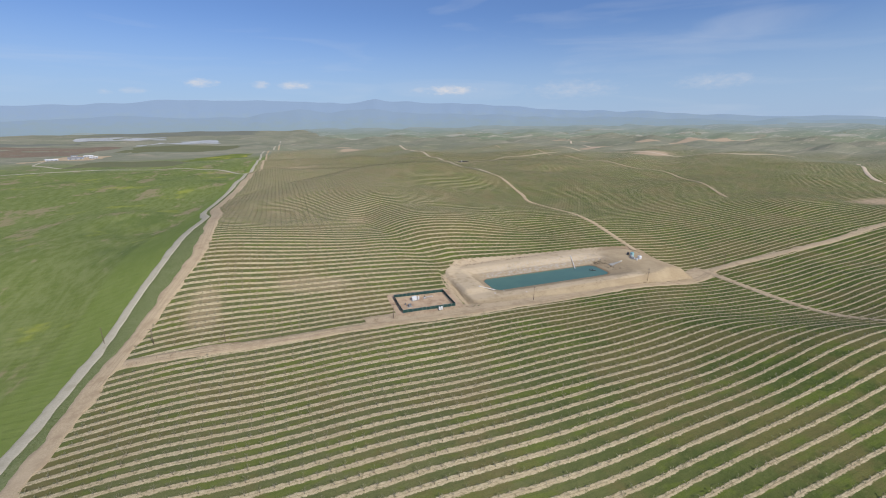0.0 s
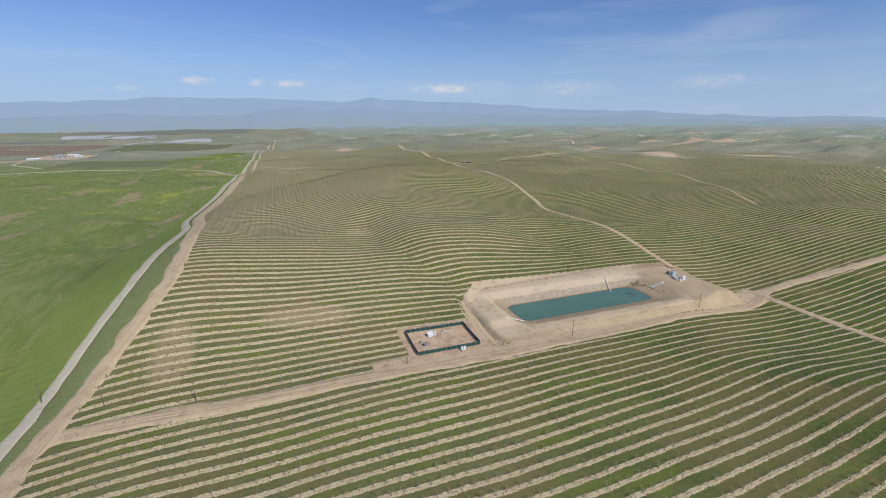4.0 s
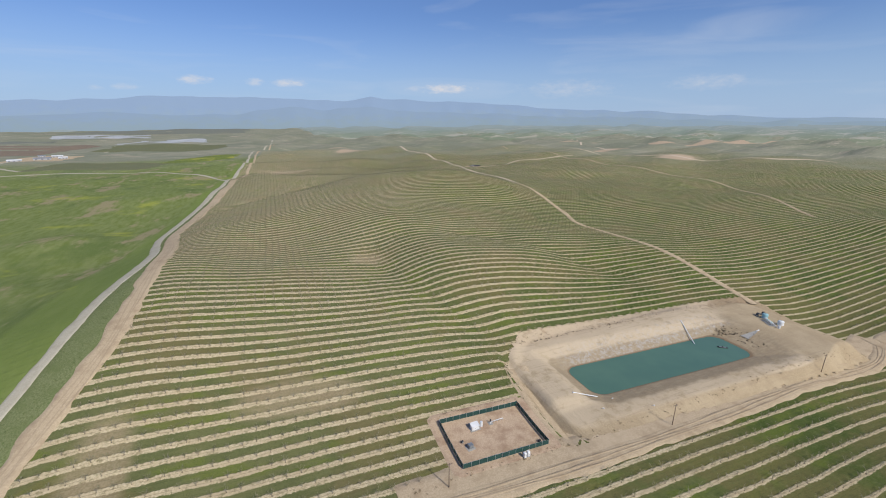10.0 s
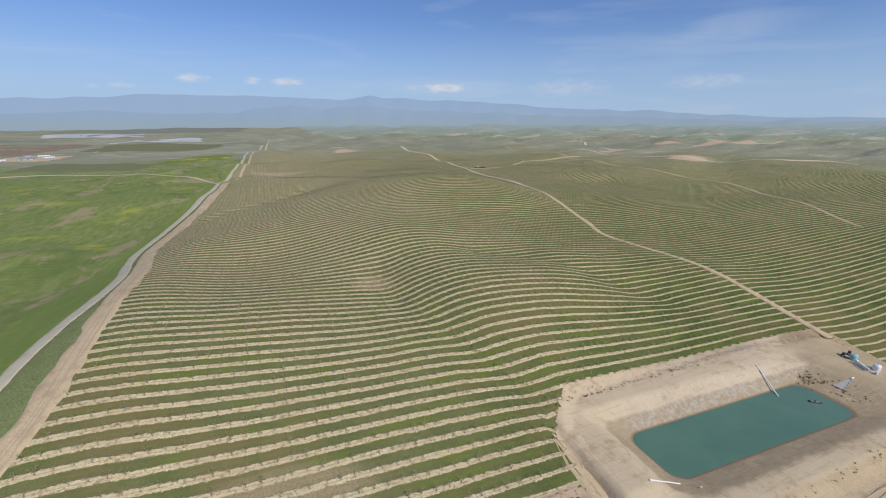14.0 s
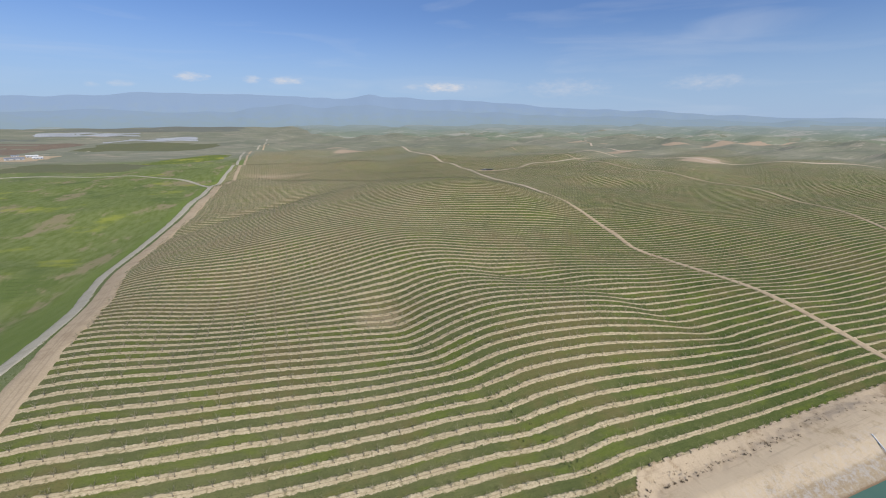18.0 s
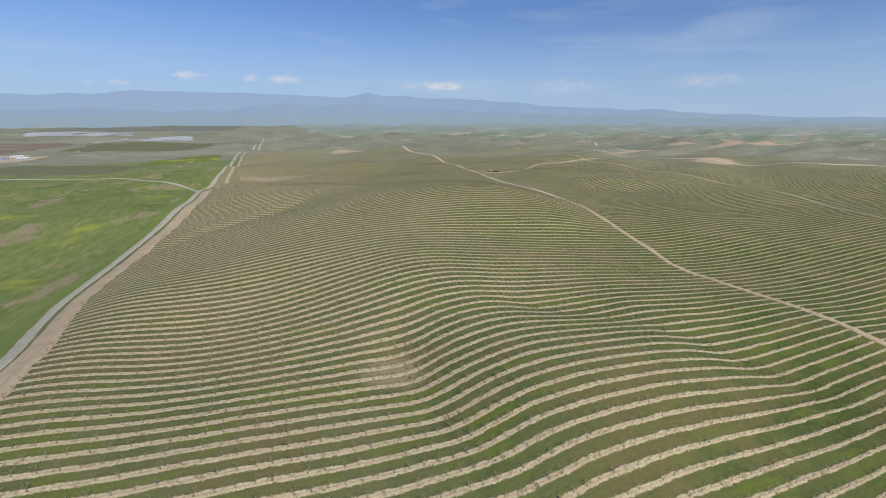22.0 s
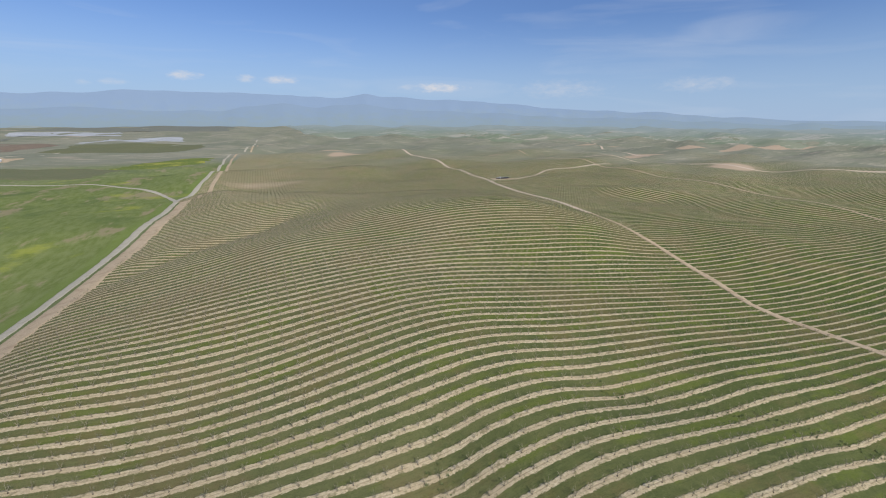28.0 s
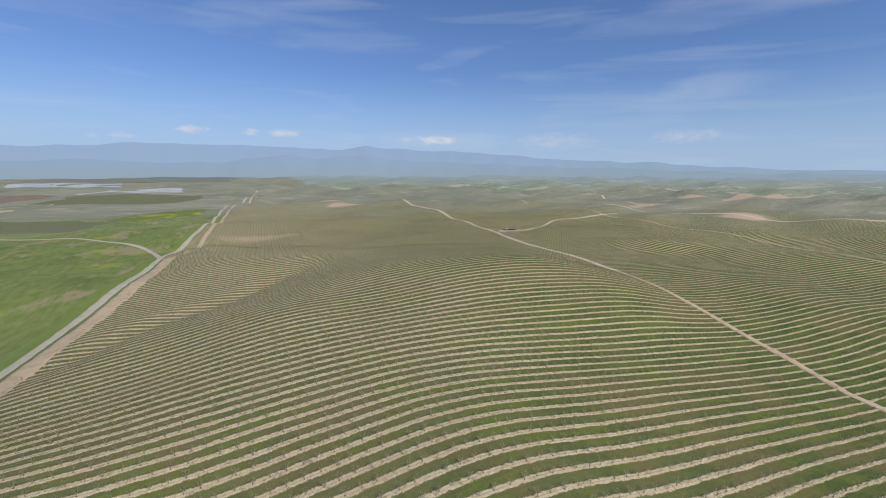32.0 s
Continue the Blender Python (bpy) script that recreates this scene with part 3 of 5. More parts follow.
def lathe(profile, n=24):
    """A turned body from (radius, height) pairs."""
    bm = bmesh.new()
    rings = []
    for r, z in profile:
        rings.append([bm.verts.new((r * math.cos(2 * math.pi * k / n), r * math.sin(2 * math.pi * k / n), z)) for k in range(n)])
    for lo, hi in zip(rings, rings[1:]):
        for k in range(n):
            bm.faces.new((lo[k], lo[(k + 1) % n], hi[(k + 1) % n], hi[k]))
    bm.faces.new(list(reversed(rings[0])))
    bm.faces.new(rings[-1])
    return bm


def thing(name, x, y, z, rz=0.0, label="", category="", group=""):
    ob = new(name)
    ob.empty_display_size = 0.3
    ob.matrix_world = pose(x, y, z, 0, 0, rz)
    return tagged(ob, label, category, group)


def gz(x, y):
    return float(ground_z(x, y))


# ---- ground sheet ----
WATER_Z = -18.5
POND = (146.5, 257.5, 268.3, 294.7)       # water's edge: west, east, south, north, before its slight turn
BANK = (121.0, 331.0, 251.0, 315.0)       # outer edge of the bank and pad


def rect_out(x, y, r, round_=0.0):
    """Signed distance outside a rectangle (west, east, south, north), with rounded corners."""
    dx = np.abs(x - (r[0] + r[1]) / 2) - (r[1] - r[0]) / 2 + round_
    dy = np.abs(y - (r[2] + r[3]) / 2) - (r[3] - r[2]) / 2 + round_
    return np.hypot(np.maximum(dx, 0), np.maximum(dy, 0)) + np.minimum(np.maximum(dx, dy), 0) - round_


def bank_out(x, y):
    """Signed distance outside the bank, whose north-west corner is cut off."""
    return np.maximum(rect_out(x, y + 0.04 * (x - 150.0) * smooth((290.0 - y) / 30.0) * smooth((330.0 - x) / 60.0), BANK, 5.0), ((y - 315.0) - (x - 121.0) + 17.0) / 1.414)


def basin_z(x, y):
    """Pond, its inner slopes, the flat crest and the outer fall to the land round it."""
    v = y + 0.04 * (x - 150.0)
    up = np.maximum(np.maximum(0.31 * (POND[2] - v), 0.50 * (v - POND[3])), np.maximum(0.44 * (POND[0] - x), 0.14 * (x - POND[1])))
    d = rect_out(x, v, POND, 7.0)
    up = np.maximum(up, (0.31 - 0.17 * smooth((x - 240.0) / 16.0)) * d)
    wob = 0.12 * np.sin(x * 0.9 + 0.7 * np.sin(y * 0.6)) * np.sin(y * 0.7 + 1.0) + 0.10 * np.sin(x * 0.31 + y * 0.23)
    top = -12.9 - 2.2 * smooth((270 - y) / 9) * (1 - smooth((x - 235) / 40)) - 2.7 * smooth((x - 252) / 30) - 9.0 * smooth((x - 304) / 46) + 1.0 * smooth((y - 300) / 9) * smooth((300 - x) / 40)
    inner = np.maximum(WATER_Z + up + wob * smooth(d / 3), -22.0)
    z = top - 0.18 * np.log1p(np.exp(np.clip((top - inner) / 0.18, -60, 60)))
    e = bank_out(x, y)
    soft = smooth((x - 282) / 34)
    wide = 5.0 + 2.5 * np.maximum(smooth((x - 122) / 12), soft) + 4 * soft
    fall = np.clip((e + 4 * soft) / wide, 0, 1)
    z = z + (ground_z(x, y) - z) * (0.55 * fall + 0.45 * smooth(fall))
    # torn edge of the cut on the north
    return z + 0.3 * np.sin(x * 0.7 + 2 * np.sin(x * 0.37)) * np.sin(x * 0.31 + y * 0.9) * smooth((y - 312) / 3) * smooth((322 - y) / 3)


def sheet_z(x, y):
    z = ground_z(x, y)
    e = bank_out(x, y)
    return np.where(e < 7.0, np.minimum(z, basin_z(x, y)) - 1.6 * smooth((7.0 - e) / 4), z)


def spread(lo, hi, step, end_lo, end_hi, grow=1.09):
    mid = list(np.arange(lo, hi + 0.1, step))
    up, s = [mid[-1]], step
    while up[-1] < end_hi:
        s *= grow
        up.append(up[-1] + s)
    down, s = [mid[0]], step
    while down[-1] > end_lo:
        s *= grow
        down.append(down[-1] - s)
    return np.array(down[:0:-1] + mid + up[1:])


def build_ground():
    xs, ys = spread(-360, 620, 4.0, -4700, 5200, 1.06), spread(60, 1060, 4.0, -3000, 5200, 1.05)
    ob, X, Y, Z = grid_mesh("ground", xs, ys, sheet_z, M_GROUND)
    field = smooth((left_road_x(Y) + 4 - X) / 6) * smooth((1750 - Y) / 60)
    away = np.hypot(X, Y - 200)
    # haze-paled range tones take over with distance
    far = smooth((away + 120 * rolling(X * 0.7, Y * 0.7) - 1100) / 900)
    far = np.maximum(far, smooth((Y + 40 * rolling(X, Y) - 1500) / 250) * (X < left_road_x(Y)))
    bare = np.zeros_like(X)
    for cx, cy, a, b, w in BARE:
        r = np.hypot((X - cx) / a, (Y - cy) / b)
        bare = np.maximum(bare, w * smooth(1.5 - r))
    # grass darkens eastward: denser growth, plus lens vignetting painted in
    lush_vignette = 0.08 + smooth((X - 40 + 30 * rolling(X * 2, Y * 2)) / 300) * 0.95 + 0.35 * smooth((500 - Y) / 260) * smooth((X - 60) / 60)
    lush_vignette = np.clip(lush_vignette, 0, 1) * (1 - 0.35 * smooth((Y - 620) / 300))
    col = np.stack([field, far, bare, lush_vignette], -1).reshape(-1, 4).astype(np.float32)
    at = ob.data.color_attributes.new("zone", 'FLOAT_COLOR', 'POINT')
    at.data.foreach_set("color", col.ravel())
    return tagged(ob, "rolling farmland with striped young orchard and green grain fields", "ground", kind="structure")


# thin or bare soil on crowns and at the field's edges: centre, reach along x and y, weight
BARE = [(78, 432, 8, 4, 0.35), (12, 302, 30, 11, 0.40), (-56, 288, 11, 26, 0.36), (70, 440, 14, 10, 0.35), (297, 1816, 60, 45, 1.0), (45, 1220, 75, 28, 0.55), (1259, 1471, 120, 45, 0.8), (1175, 1095, 70, 45, 0.9), (1743, 1656, 90, 45, 1.0),
        (1900, 1540, 150, 40, 1.0), (2188, 1524, 190, 60, 1.0), (824, 340, 70, 22, 0.6), (275, 1926, 60, 30, 0.8), (700, 1650, 120, 30, 0.7), (1450, 1900, 150, 40, 0.8)]
ground = build_ground()
basin, _, _, _ = grid_mesh("pond_bank", np.arange(112, 341, 1.0), np.arange(236, 324, 1.0), lambda x, y: basin_z(x, y) + 0.12, M_BANK)


def trim(ob):
    """Cut the bank's sheet back to its own ragged outline."""
    bm = bmesh.new()
    bm.from_mesh(ob.data)
    gone = [v for v in bm.verts if bank_out(v.co.x, v.co.y) > 7.9 + 0.5 * math.sin(v.co.x * 0.9 + 2 * math.sin(v.co.y * 0.4)) + 0.4 * math.sin(v.co.y * 1.7)]
    bmesh.ops.delete(bm, geom=gone, context='VERTS')
    bm.to_mesh(ob.data)
    bm.free()


trim(basin)
tagged(basin, "bare tan earth bank and pad round the irrigation pond", "embankment", kind="structure")
water, _, _, _ = grid_mesh("water", np.arange(140, 269, 4.0), np.arange(258, 303, 4.0), lambda x, y: np.full_like(x, WATER_Z), M_WATER)
tagged(water, "still blue-green irrigation water in the pond", "water", kind="structure")


def curve_points(pts, step):
    """Catmull-Rom through plan points, at even steps."""
    p = [np.array(q, float) for q in pts]
    p = [2 * p[0] - p[1]] + p + [2 * p[-1] - p[-2]]
    out = []
    for a, b, c, d in zip(p, p[1:], p[2:], p[3:]):
        n = max(2, int(np.linalg.norm(c - b) / step))
        for k in range(n):
            t = k / n
            out.append(0.5 * (2 * b + (c - a) * t + (2 * a - 5 * b + 4 * c - d) * t * t + (3 * b - a - 3 * c + d) * t ** 3))
    out.append(p[-2])
    return np.array(out)


def strip(name, pts, width, mat, label, lift=0.2, step=3.0, ragged=0.5, seed=1, zf=None, category="road"):
    """A road or track laid on the ground: a thin crowned band with worn edges."""
    zf = zf or ground_z
    rs = np.random.RandomState(seed)
    c = curve_points(pts, step)
    d = np.gradient(c, axis=0)
    d /= np.linalg.norm(d, axis=1)[:, None]
    nrm = np.stack([-d[:, 1], d[:, 0]], 1)
    cross = (-1.06, -1.0, -0.5, 0, 0.5, 1.0, 1.06)
    drop = (-0.4, -0.08, -0.02, 0.0, -0.02, -0.08, -0.4)
    walk_l, walk_r = rs.normal(0, 1, len(c)), rs.normal(0, 1, len(c))
    ker = np.ones(3) / 3
    walk_l, walk_r = np.convolve(walk_l, ker, 'same') * ragged, np.convolve(walk_r, ker, 'same') * ragged
    verts, faces = [], []
    for k, (q, n) in enumerate(zip(c, nrm)):
        for s, dz in zip(cross, drop):
            w = (width(q[1]) if callable(width) else width) / 2 + (walk_l[k] if s < 0 else walk_r[k]) * abs(s)
            xy = q + n * s * w
            verts.append((xy[0], xy[1], 0))
    v = np.array(verts)
    v[:, 2] = zf(v[:, 0], v[:, 1]) + lift + np.tile(drop, len(c))
    m = len(cross)
    for k in range(len(c) - 1):
        for j in range(m - 1):
            a = k * m + j
            faces.append((a + 1, a, a + m, a + m + 1))
    ob = link_mesh(name, v, faces, mat)
    return tagged(ob, label, category, kind="structure")


LR = [(float(left_road_x(y)), y) for y in (60, 140, 200, 230, 260, 290, 310, 330, 350, 370, 390, 420, 450, 480, 510, 540, 570, 600, 640, 700, 780, 860, 940, 1010)]
LT = [(float(left_track_x(y)), y) for x, y in LR]
SOUTH_X, SOUTH_Y = (-104, -75, -40, 20, 82, 136, 225, 310, 345, 368, 410, 480, 560, 720, 900), (248, 244, 240.5, 238.5, 236, 235, 237, 239, 245, 256, 258, 254, 252, 262, 270)
SE_X = (342, 343, 346, 353, 362)
strip("road_west", LR, lambda y: 6.0 + 1.6 * float(smooth((y - 330) / 90)), M_GRAVEL, "pale gravel farm road along the green field", 0.35)
strip("verge", [((x + t) / 2 - 0.5, y) for (x, y), (t, y) in zip(LR, LT)], lambda y: max(2.0, float(left_track_x(y) - left_road_x(y)) - 6.5), M_VERGE, "weedy green verge between road and orchard track", 0.2, ragged=0.3, seed=2, category="verge")
strip("track_west", LT, lambda y: 9.5 + 3.5 * float(smooth((y - 400) / 80)), M_TRACK, "bare tan dirt track along the orchard's edge", 0.25, ragged=1.2, seed=3)
strip("apron_west", [(113, 240), (114, 262), (116, 285), (118, 298)], 12, M_DIRT, "bare scraped earth between yard and pond bank", 0.15, ragged=0.7, seed=25, category="apron")
strip("apron_south", [(40, 243), (82, 243.5), (136, 242.5), (225, 244), (300, 246.5), (345, 256), (366, 262)], 15, M_DIRT, "bare scraped earth between track and pond bank", 0.14, ragged=0.6, seed=24, category="apron")
strip("track_south", list(zip(SOUTH_X, SOUTH_Y))[:10], 9, M_TRACK, "rutted tan dirt track past fence and pond", 0.16, ragged=0.7, seed=4)
strip("track_middle", [(330, 312), (336, 360), (338, 410), (334, 470), (330, 515), (346, 560), (362, 640), (384, 735), (386, 745)], 6, M_TRACK, "tan dirt track between the orchard blocks", 0.3, ragged=0.6, seed=5)
strip("track_east", list(zip(SOUTH_X, SOUTH_Y))[9:], 8, M_TRACK, "tan dirt track running east between orchard blocks", 0.3, ragged=0.7, seed=6)
strip("track_southeast", [(366, 262)] + list(zip(SE_X, (0, 60, 140, 200, 250)))[::-1], 7, M_TRACK, "tan dirt track between orchard blocks", 0.3, ragged=0.6, seed=7)

# pairs of wheel ruts worn into the tracks
def ruts(name, pts, label, seed):
    c = curve_points(pts, 12.0)
    d = np.gradient(c, axis=0)
    d /= np.linalg.norm(d, axis=1)[:, None]
    for off in (-1.9, -0.4, 1.6):
        line = [(p[0] - q[1] * (off + 0.5 * math.sin(k * 0.9 + off)), p[1] + q[0] * (off + 0.5 * math.sin(k * 0.9 + off))) for k, (p, q) in enumerate(zip(c, d))]
        strip(name, line, 0.95, M_RUT, label, 0.27, 3.0, 0.3, seed + int(off * 10), category="wheel rut")


ruts("wheel_rut", list(zip(SOUTH_X, SOUTH_Y))[1:10], "darker wheel rut in the dirt track", 60)
ruts("wheel_rut", [(x + 0.5, y) for x, y in LT[3:16]], "darker wheel rut in the dirt track", 90)

# ---- distance: mountains ----


def ridge_line(az, knots):
    a, e = zip(*knots)
    return np.interp(az, a, e)


FAR_RIDGE = [(-180, 0.4), (-60, 1.2), (-24, 2.0), (-17, 2.2), (-13, 2.5), (-8, 2.6), (-2, 2.55), (4, 2.65), (8, 2.4), (10.8, 2.7), (12.6, 2.92), (14.3, 2.55), (21, 2.2), (27, 2.05), (36, 1.4), (43, 1.0), (49, 0.65), (55, 0.3), (62, 0.05), (90, 0.0), (180, 0.4)]
NEAR_RIDGE = [(-180, 0.0), (-50, 0.2), (-24, 0.5), (-15, 0.8), (-5, 0.7), (0, 1.2), (3, 1.5), (7, 1.3), (12, 1.7), (16, 1.2), (24, 0.8), (34, 0.5), (45, 0.1), (60, -0.3), (180, -0.3)]


def mountains(name, radius, knots, rough, mat, label, seed):
    """A worn ridge round the plain, with spurs running down to its foot."""
    rs = np.random.RandomState(seed)
    waves = [(rs.uniform(0.15, 2.2), rs.uniform(0, 6.28)) for _ in range(14)]
    az = np.arange(-75, 115, 0.35)
    verts, faces, n = [], [], 9
    wob = sum(np.sin(az * w + p) / (1.5 + 2 * w) for w, p in waves)
    top = 111 + radius * np.tan(np.radians(ridge_line(az, knots) + rough * wob))
    for j in range(n):
        s = j / (n - 1)
        spur = sum(np.sin(az * w * 1.9 + p + 2.0 * s) / (0.8 + w ** 0.5) for w, p in waves)
        r = radius - 420 * (1 - s) + 16 * spur * (1 - s) * s
        zz = 36 + (np.maximum(top, 37) - 36) * s ** 1.25
        for a, q, z in zip(np.radians(az), r, zz):
            verts.append((25 + q * math.sin(a), 200 + q * math.cos(a), z))
    m = len(az)
    for j in range(n - 1):
        for k in range(m - 1):
            a = j * m + k
            faces.append((a, a + 1, a + m + 1, a + m))
    return tagged(link_mesh(name, verts, faces, mat), label, "mountains", kind="structure")


def haze_glow_material(name, foot, crest, low, high, glow):
    """Slopes with haze put into colour and glow: pale blue, greyer at the foot."""
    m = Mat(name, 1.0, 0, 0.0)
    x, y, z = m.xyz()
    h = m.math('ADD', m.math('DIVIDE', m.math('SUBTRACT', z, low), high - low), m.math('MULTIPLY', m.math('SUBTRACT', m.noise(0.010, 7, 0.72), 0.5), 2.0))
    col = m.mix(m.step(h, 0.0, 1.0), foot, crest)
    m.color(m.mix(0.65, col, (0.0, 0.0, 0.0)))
    # emission in the slope's own colour stands for haze
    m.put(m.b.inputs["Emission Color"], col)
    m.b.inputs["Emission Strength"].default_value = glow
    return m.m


M_FAR1 = haze_glow_material("distant_range", (0.280, 0.368, 0.460), (0.262, 0.356, 0.502), 60, 260, 0.72)
M_FAR2 = haze_glow_material("distant_foothills", (0.262, 0.340, 0.395), (0.250, 0.336, 0.455), 40, 190, 0.74)
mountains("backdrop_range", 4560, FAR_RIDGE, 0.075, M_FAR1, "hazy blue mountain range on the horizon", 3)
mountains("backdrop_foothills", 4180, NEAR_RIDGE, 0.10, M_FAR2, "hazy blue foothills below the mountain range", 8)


def hazed_plain_material():
    """Plain at the mountains' foot: fields and range, haze put into the colours."""
    m = Mat("distant_plain", 1.0, 0, 0.0)
    a, b, c = m.noise(0.0030, 6, 0.65, stretch=(0.5, 1.0, 1.0)), m.noise(0.010, 4, 0.6, stretch=(0.35, 1.6, 1.0)), m.noise(0.006, 5, 0.6, stretch=(0.4, 1.2, 1.0))
    x, y, z = m.xyz()
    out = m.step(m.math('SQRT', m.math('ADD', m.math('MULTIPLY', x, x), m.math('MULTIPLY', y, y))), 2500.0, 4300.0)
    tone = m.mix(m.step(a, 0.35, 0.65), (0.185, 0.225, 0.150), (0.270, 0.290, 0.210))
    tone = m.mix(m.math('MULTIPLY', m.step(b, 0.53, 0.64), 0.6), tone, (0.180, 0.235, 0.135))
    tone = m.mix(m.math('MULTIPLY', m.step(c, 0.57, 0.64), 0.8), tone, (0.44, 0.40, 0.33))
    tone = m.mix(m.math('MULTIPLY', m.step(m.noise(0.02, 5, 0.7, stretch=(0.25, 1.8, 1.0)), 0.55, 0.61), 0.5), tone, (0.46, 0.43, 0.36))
    # painted haze: blends to blue-grey with distance, then glows faintly
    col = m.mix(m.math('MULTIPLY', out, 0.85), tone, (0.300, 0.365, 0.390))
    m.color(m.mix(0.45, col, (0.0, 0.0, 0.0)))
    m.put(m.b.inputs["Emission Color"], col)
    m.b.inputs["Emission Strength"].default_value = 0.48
    return m.m


def distant_plain():
    """Low swells from two and a half kilometres out to the foothills."""
    rs = np.random.RandomState(21)
    az, rad = np.radians(np.arange(-76, 117, 0.4)), np.concatenate([np.arange(0, 1, 0.06), [1.0]])
    waves = [(rs.uniform(2, 40), rs.uniform(0, 6.28), rs.uniform(2, 14)) for _ in range(16)]
    edge = 2620 + 1500 * smooth((0.12 - az) / 0.10) + 150 * sum(np.sin(az * w + p) for w, p, q in waves) / 3
    A, S = np.meshgrid(az, rad)
    R = edge[None, :] + (np.maximum(4420, edge + 100)[None, :] - edge[None, :]) * S
    X, Y = 25 + R * np.sin(A), 200 + R * np.cos(A)
    swell = sum(np.sin(A * w + p + q * S * 2) for w, p, q in waves) / 5
    Z = ground_z(X, Y) + 1.5 + 5 * (swell + 1.5) * np.sin(np.pi * S) - 9 * (S == 0)
    m = len(az)
    verts = np.stack([X, Y, Z], -1).reshape(-1, 3)
    faces = [(j * m + k + 1, j * m + k, (j + 1) * m + k, (j + 1) * m + k + 1) for j in range(len(rad) - 1) for k in range(m - 1)]
    ob = link_mesh("backdrop_plain", verts, faces, hazed_plain_material())
    if ob.data.polygons[0].normal.z < 0:
        ob.data.flip_normals()
    return tagged(ob, "hazy grey-green plain below the foothills", "plain", kind="structure")


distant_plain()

# ---- utility poles ----


def build_pole():
    p = thing("utility_pole", 0, 0, 0, 0, "weathered brown wooden utility pole with one crossarm", "utility pole", "poles along the track")
    part("shaft", tube((0, 0, -1.0), (0, 0, 10.6), 0.19, 0.12, 12), M_WOOD, p, smooth_shade=True)
    arm = part("crossarm", box(0, 0.17, 9.9, 2.6, 0.12, 0.15, 0, 0.015), M_WOOD, p)
    for sx in (-1.15, 0.45, 1.15):
        bm = lathe([(0.03, 0.0), (0.03, 0.12), (0.075, 0.14), (0.05, 0.19), (0.07, 0.21), (0.04, 0.29)], 10)
        bmesh.ops.translate(bm, verts=bm.verts, vec=(sx, 0.17, 9.97))
        part("insulator", bm, M_GLASS, arm, "brown glazed insulator", True)
    for sx in (-0.75, 0.75):
        part("brace", tube((sx, 0.13, 9.86), (0, 0.15, 9.2), 0.022, n=6), M_STEEL, p, "galvanised steel brace")
    return p


pole = build_pole()
POLES = [(58.0, 243.0, 4), (162.0, 239.3, 0), (273.0, 241.0, -3), (395.0, 262.5, 10), (484.0, 260.5, 0), (-41.0, 247.5, 12), (-79.0, 259.5, 5), (-108.0, 276.0, -40)]
for k, (x, y, r) in enumerate(POLES):
    if k:
        copy_thing(pole, pose(x, y, max(gz(x, y), float(basin_z(x, y))), 0, (-1.2, 0.8, 1.5)[k % 3], r))
    else:
        pole.matrix_world = pose(x, y, gz(x, y), 0, 0.6, r)

# ---- fenced well yard ----
YARD = (66.0, 104.0, 248.5, 273.0)
yard, _, _, _ = grid_mesh("yard", np.arange(59, 112, 1.5), np.arange(242.5, 281, 1.5), lambda x, y: ground_z(x, y) + 0.22 - 1.2 * smooth((rect_out(x, y, (61, 110, 244, 279), 4) + 1) / 2.5), M_YARD)
tagged(yard, "bare scraped earth of the fenced well yard", "yard", kind="structure")
FENCE_H = 2.5


def slat_panel(length, h=2.2):
    """Upright privacy slats woven into a mesh panel, lying along x."""
    bm = bmesh.new()
    n = max(4, int(length / 0.16))
    w = length / n
    for k in range(n):
        add_box(bm, (k + 0.5) * w, 0.012 * (k % 2), 0.12 + h / 2, w * 0.96, 0.03, h - 0.03 * ((k * 7) % 3))
    return bm


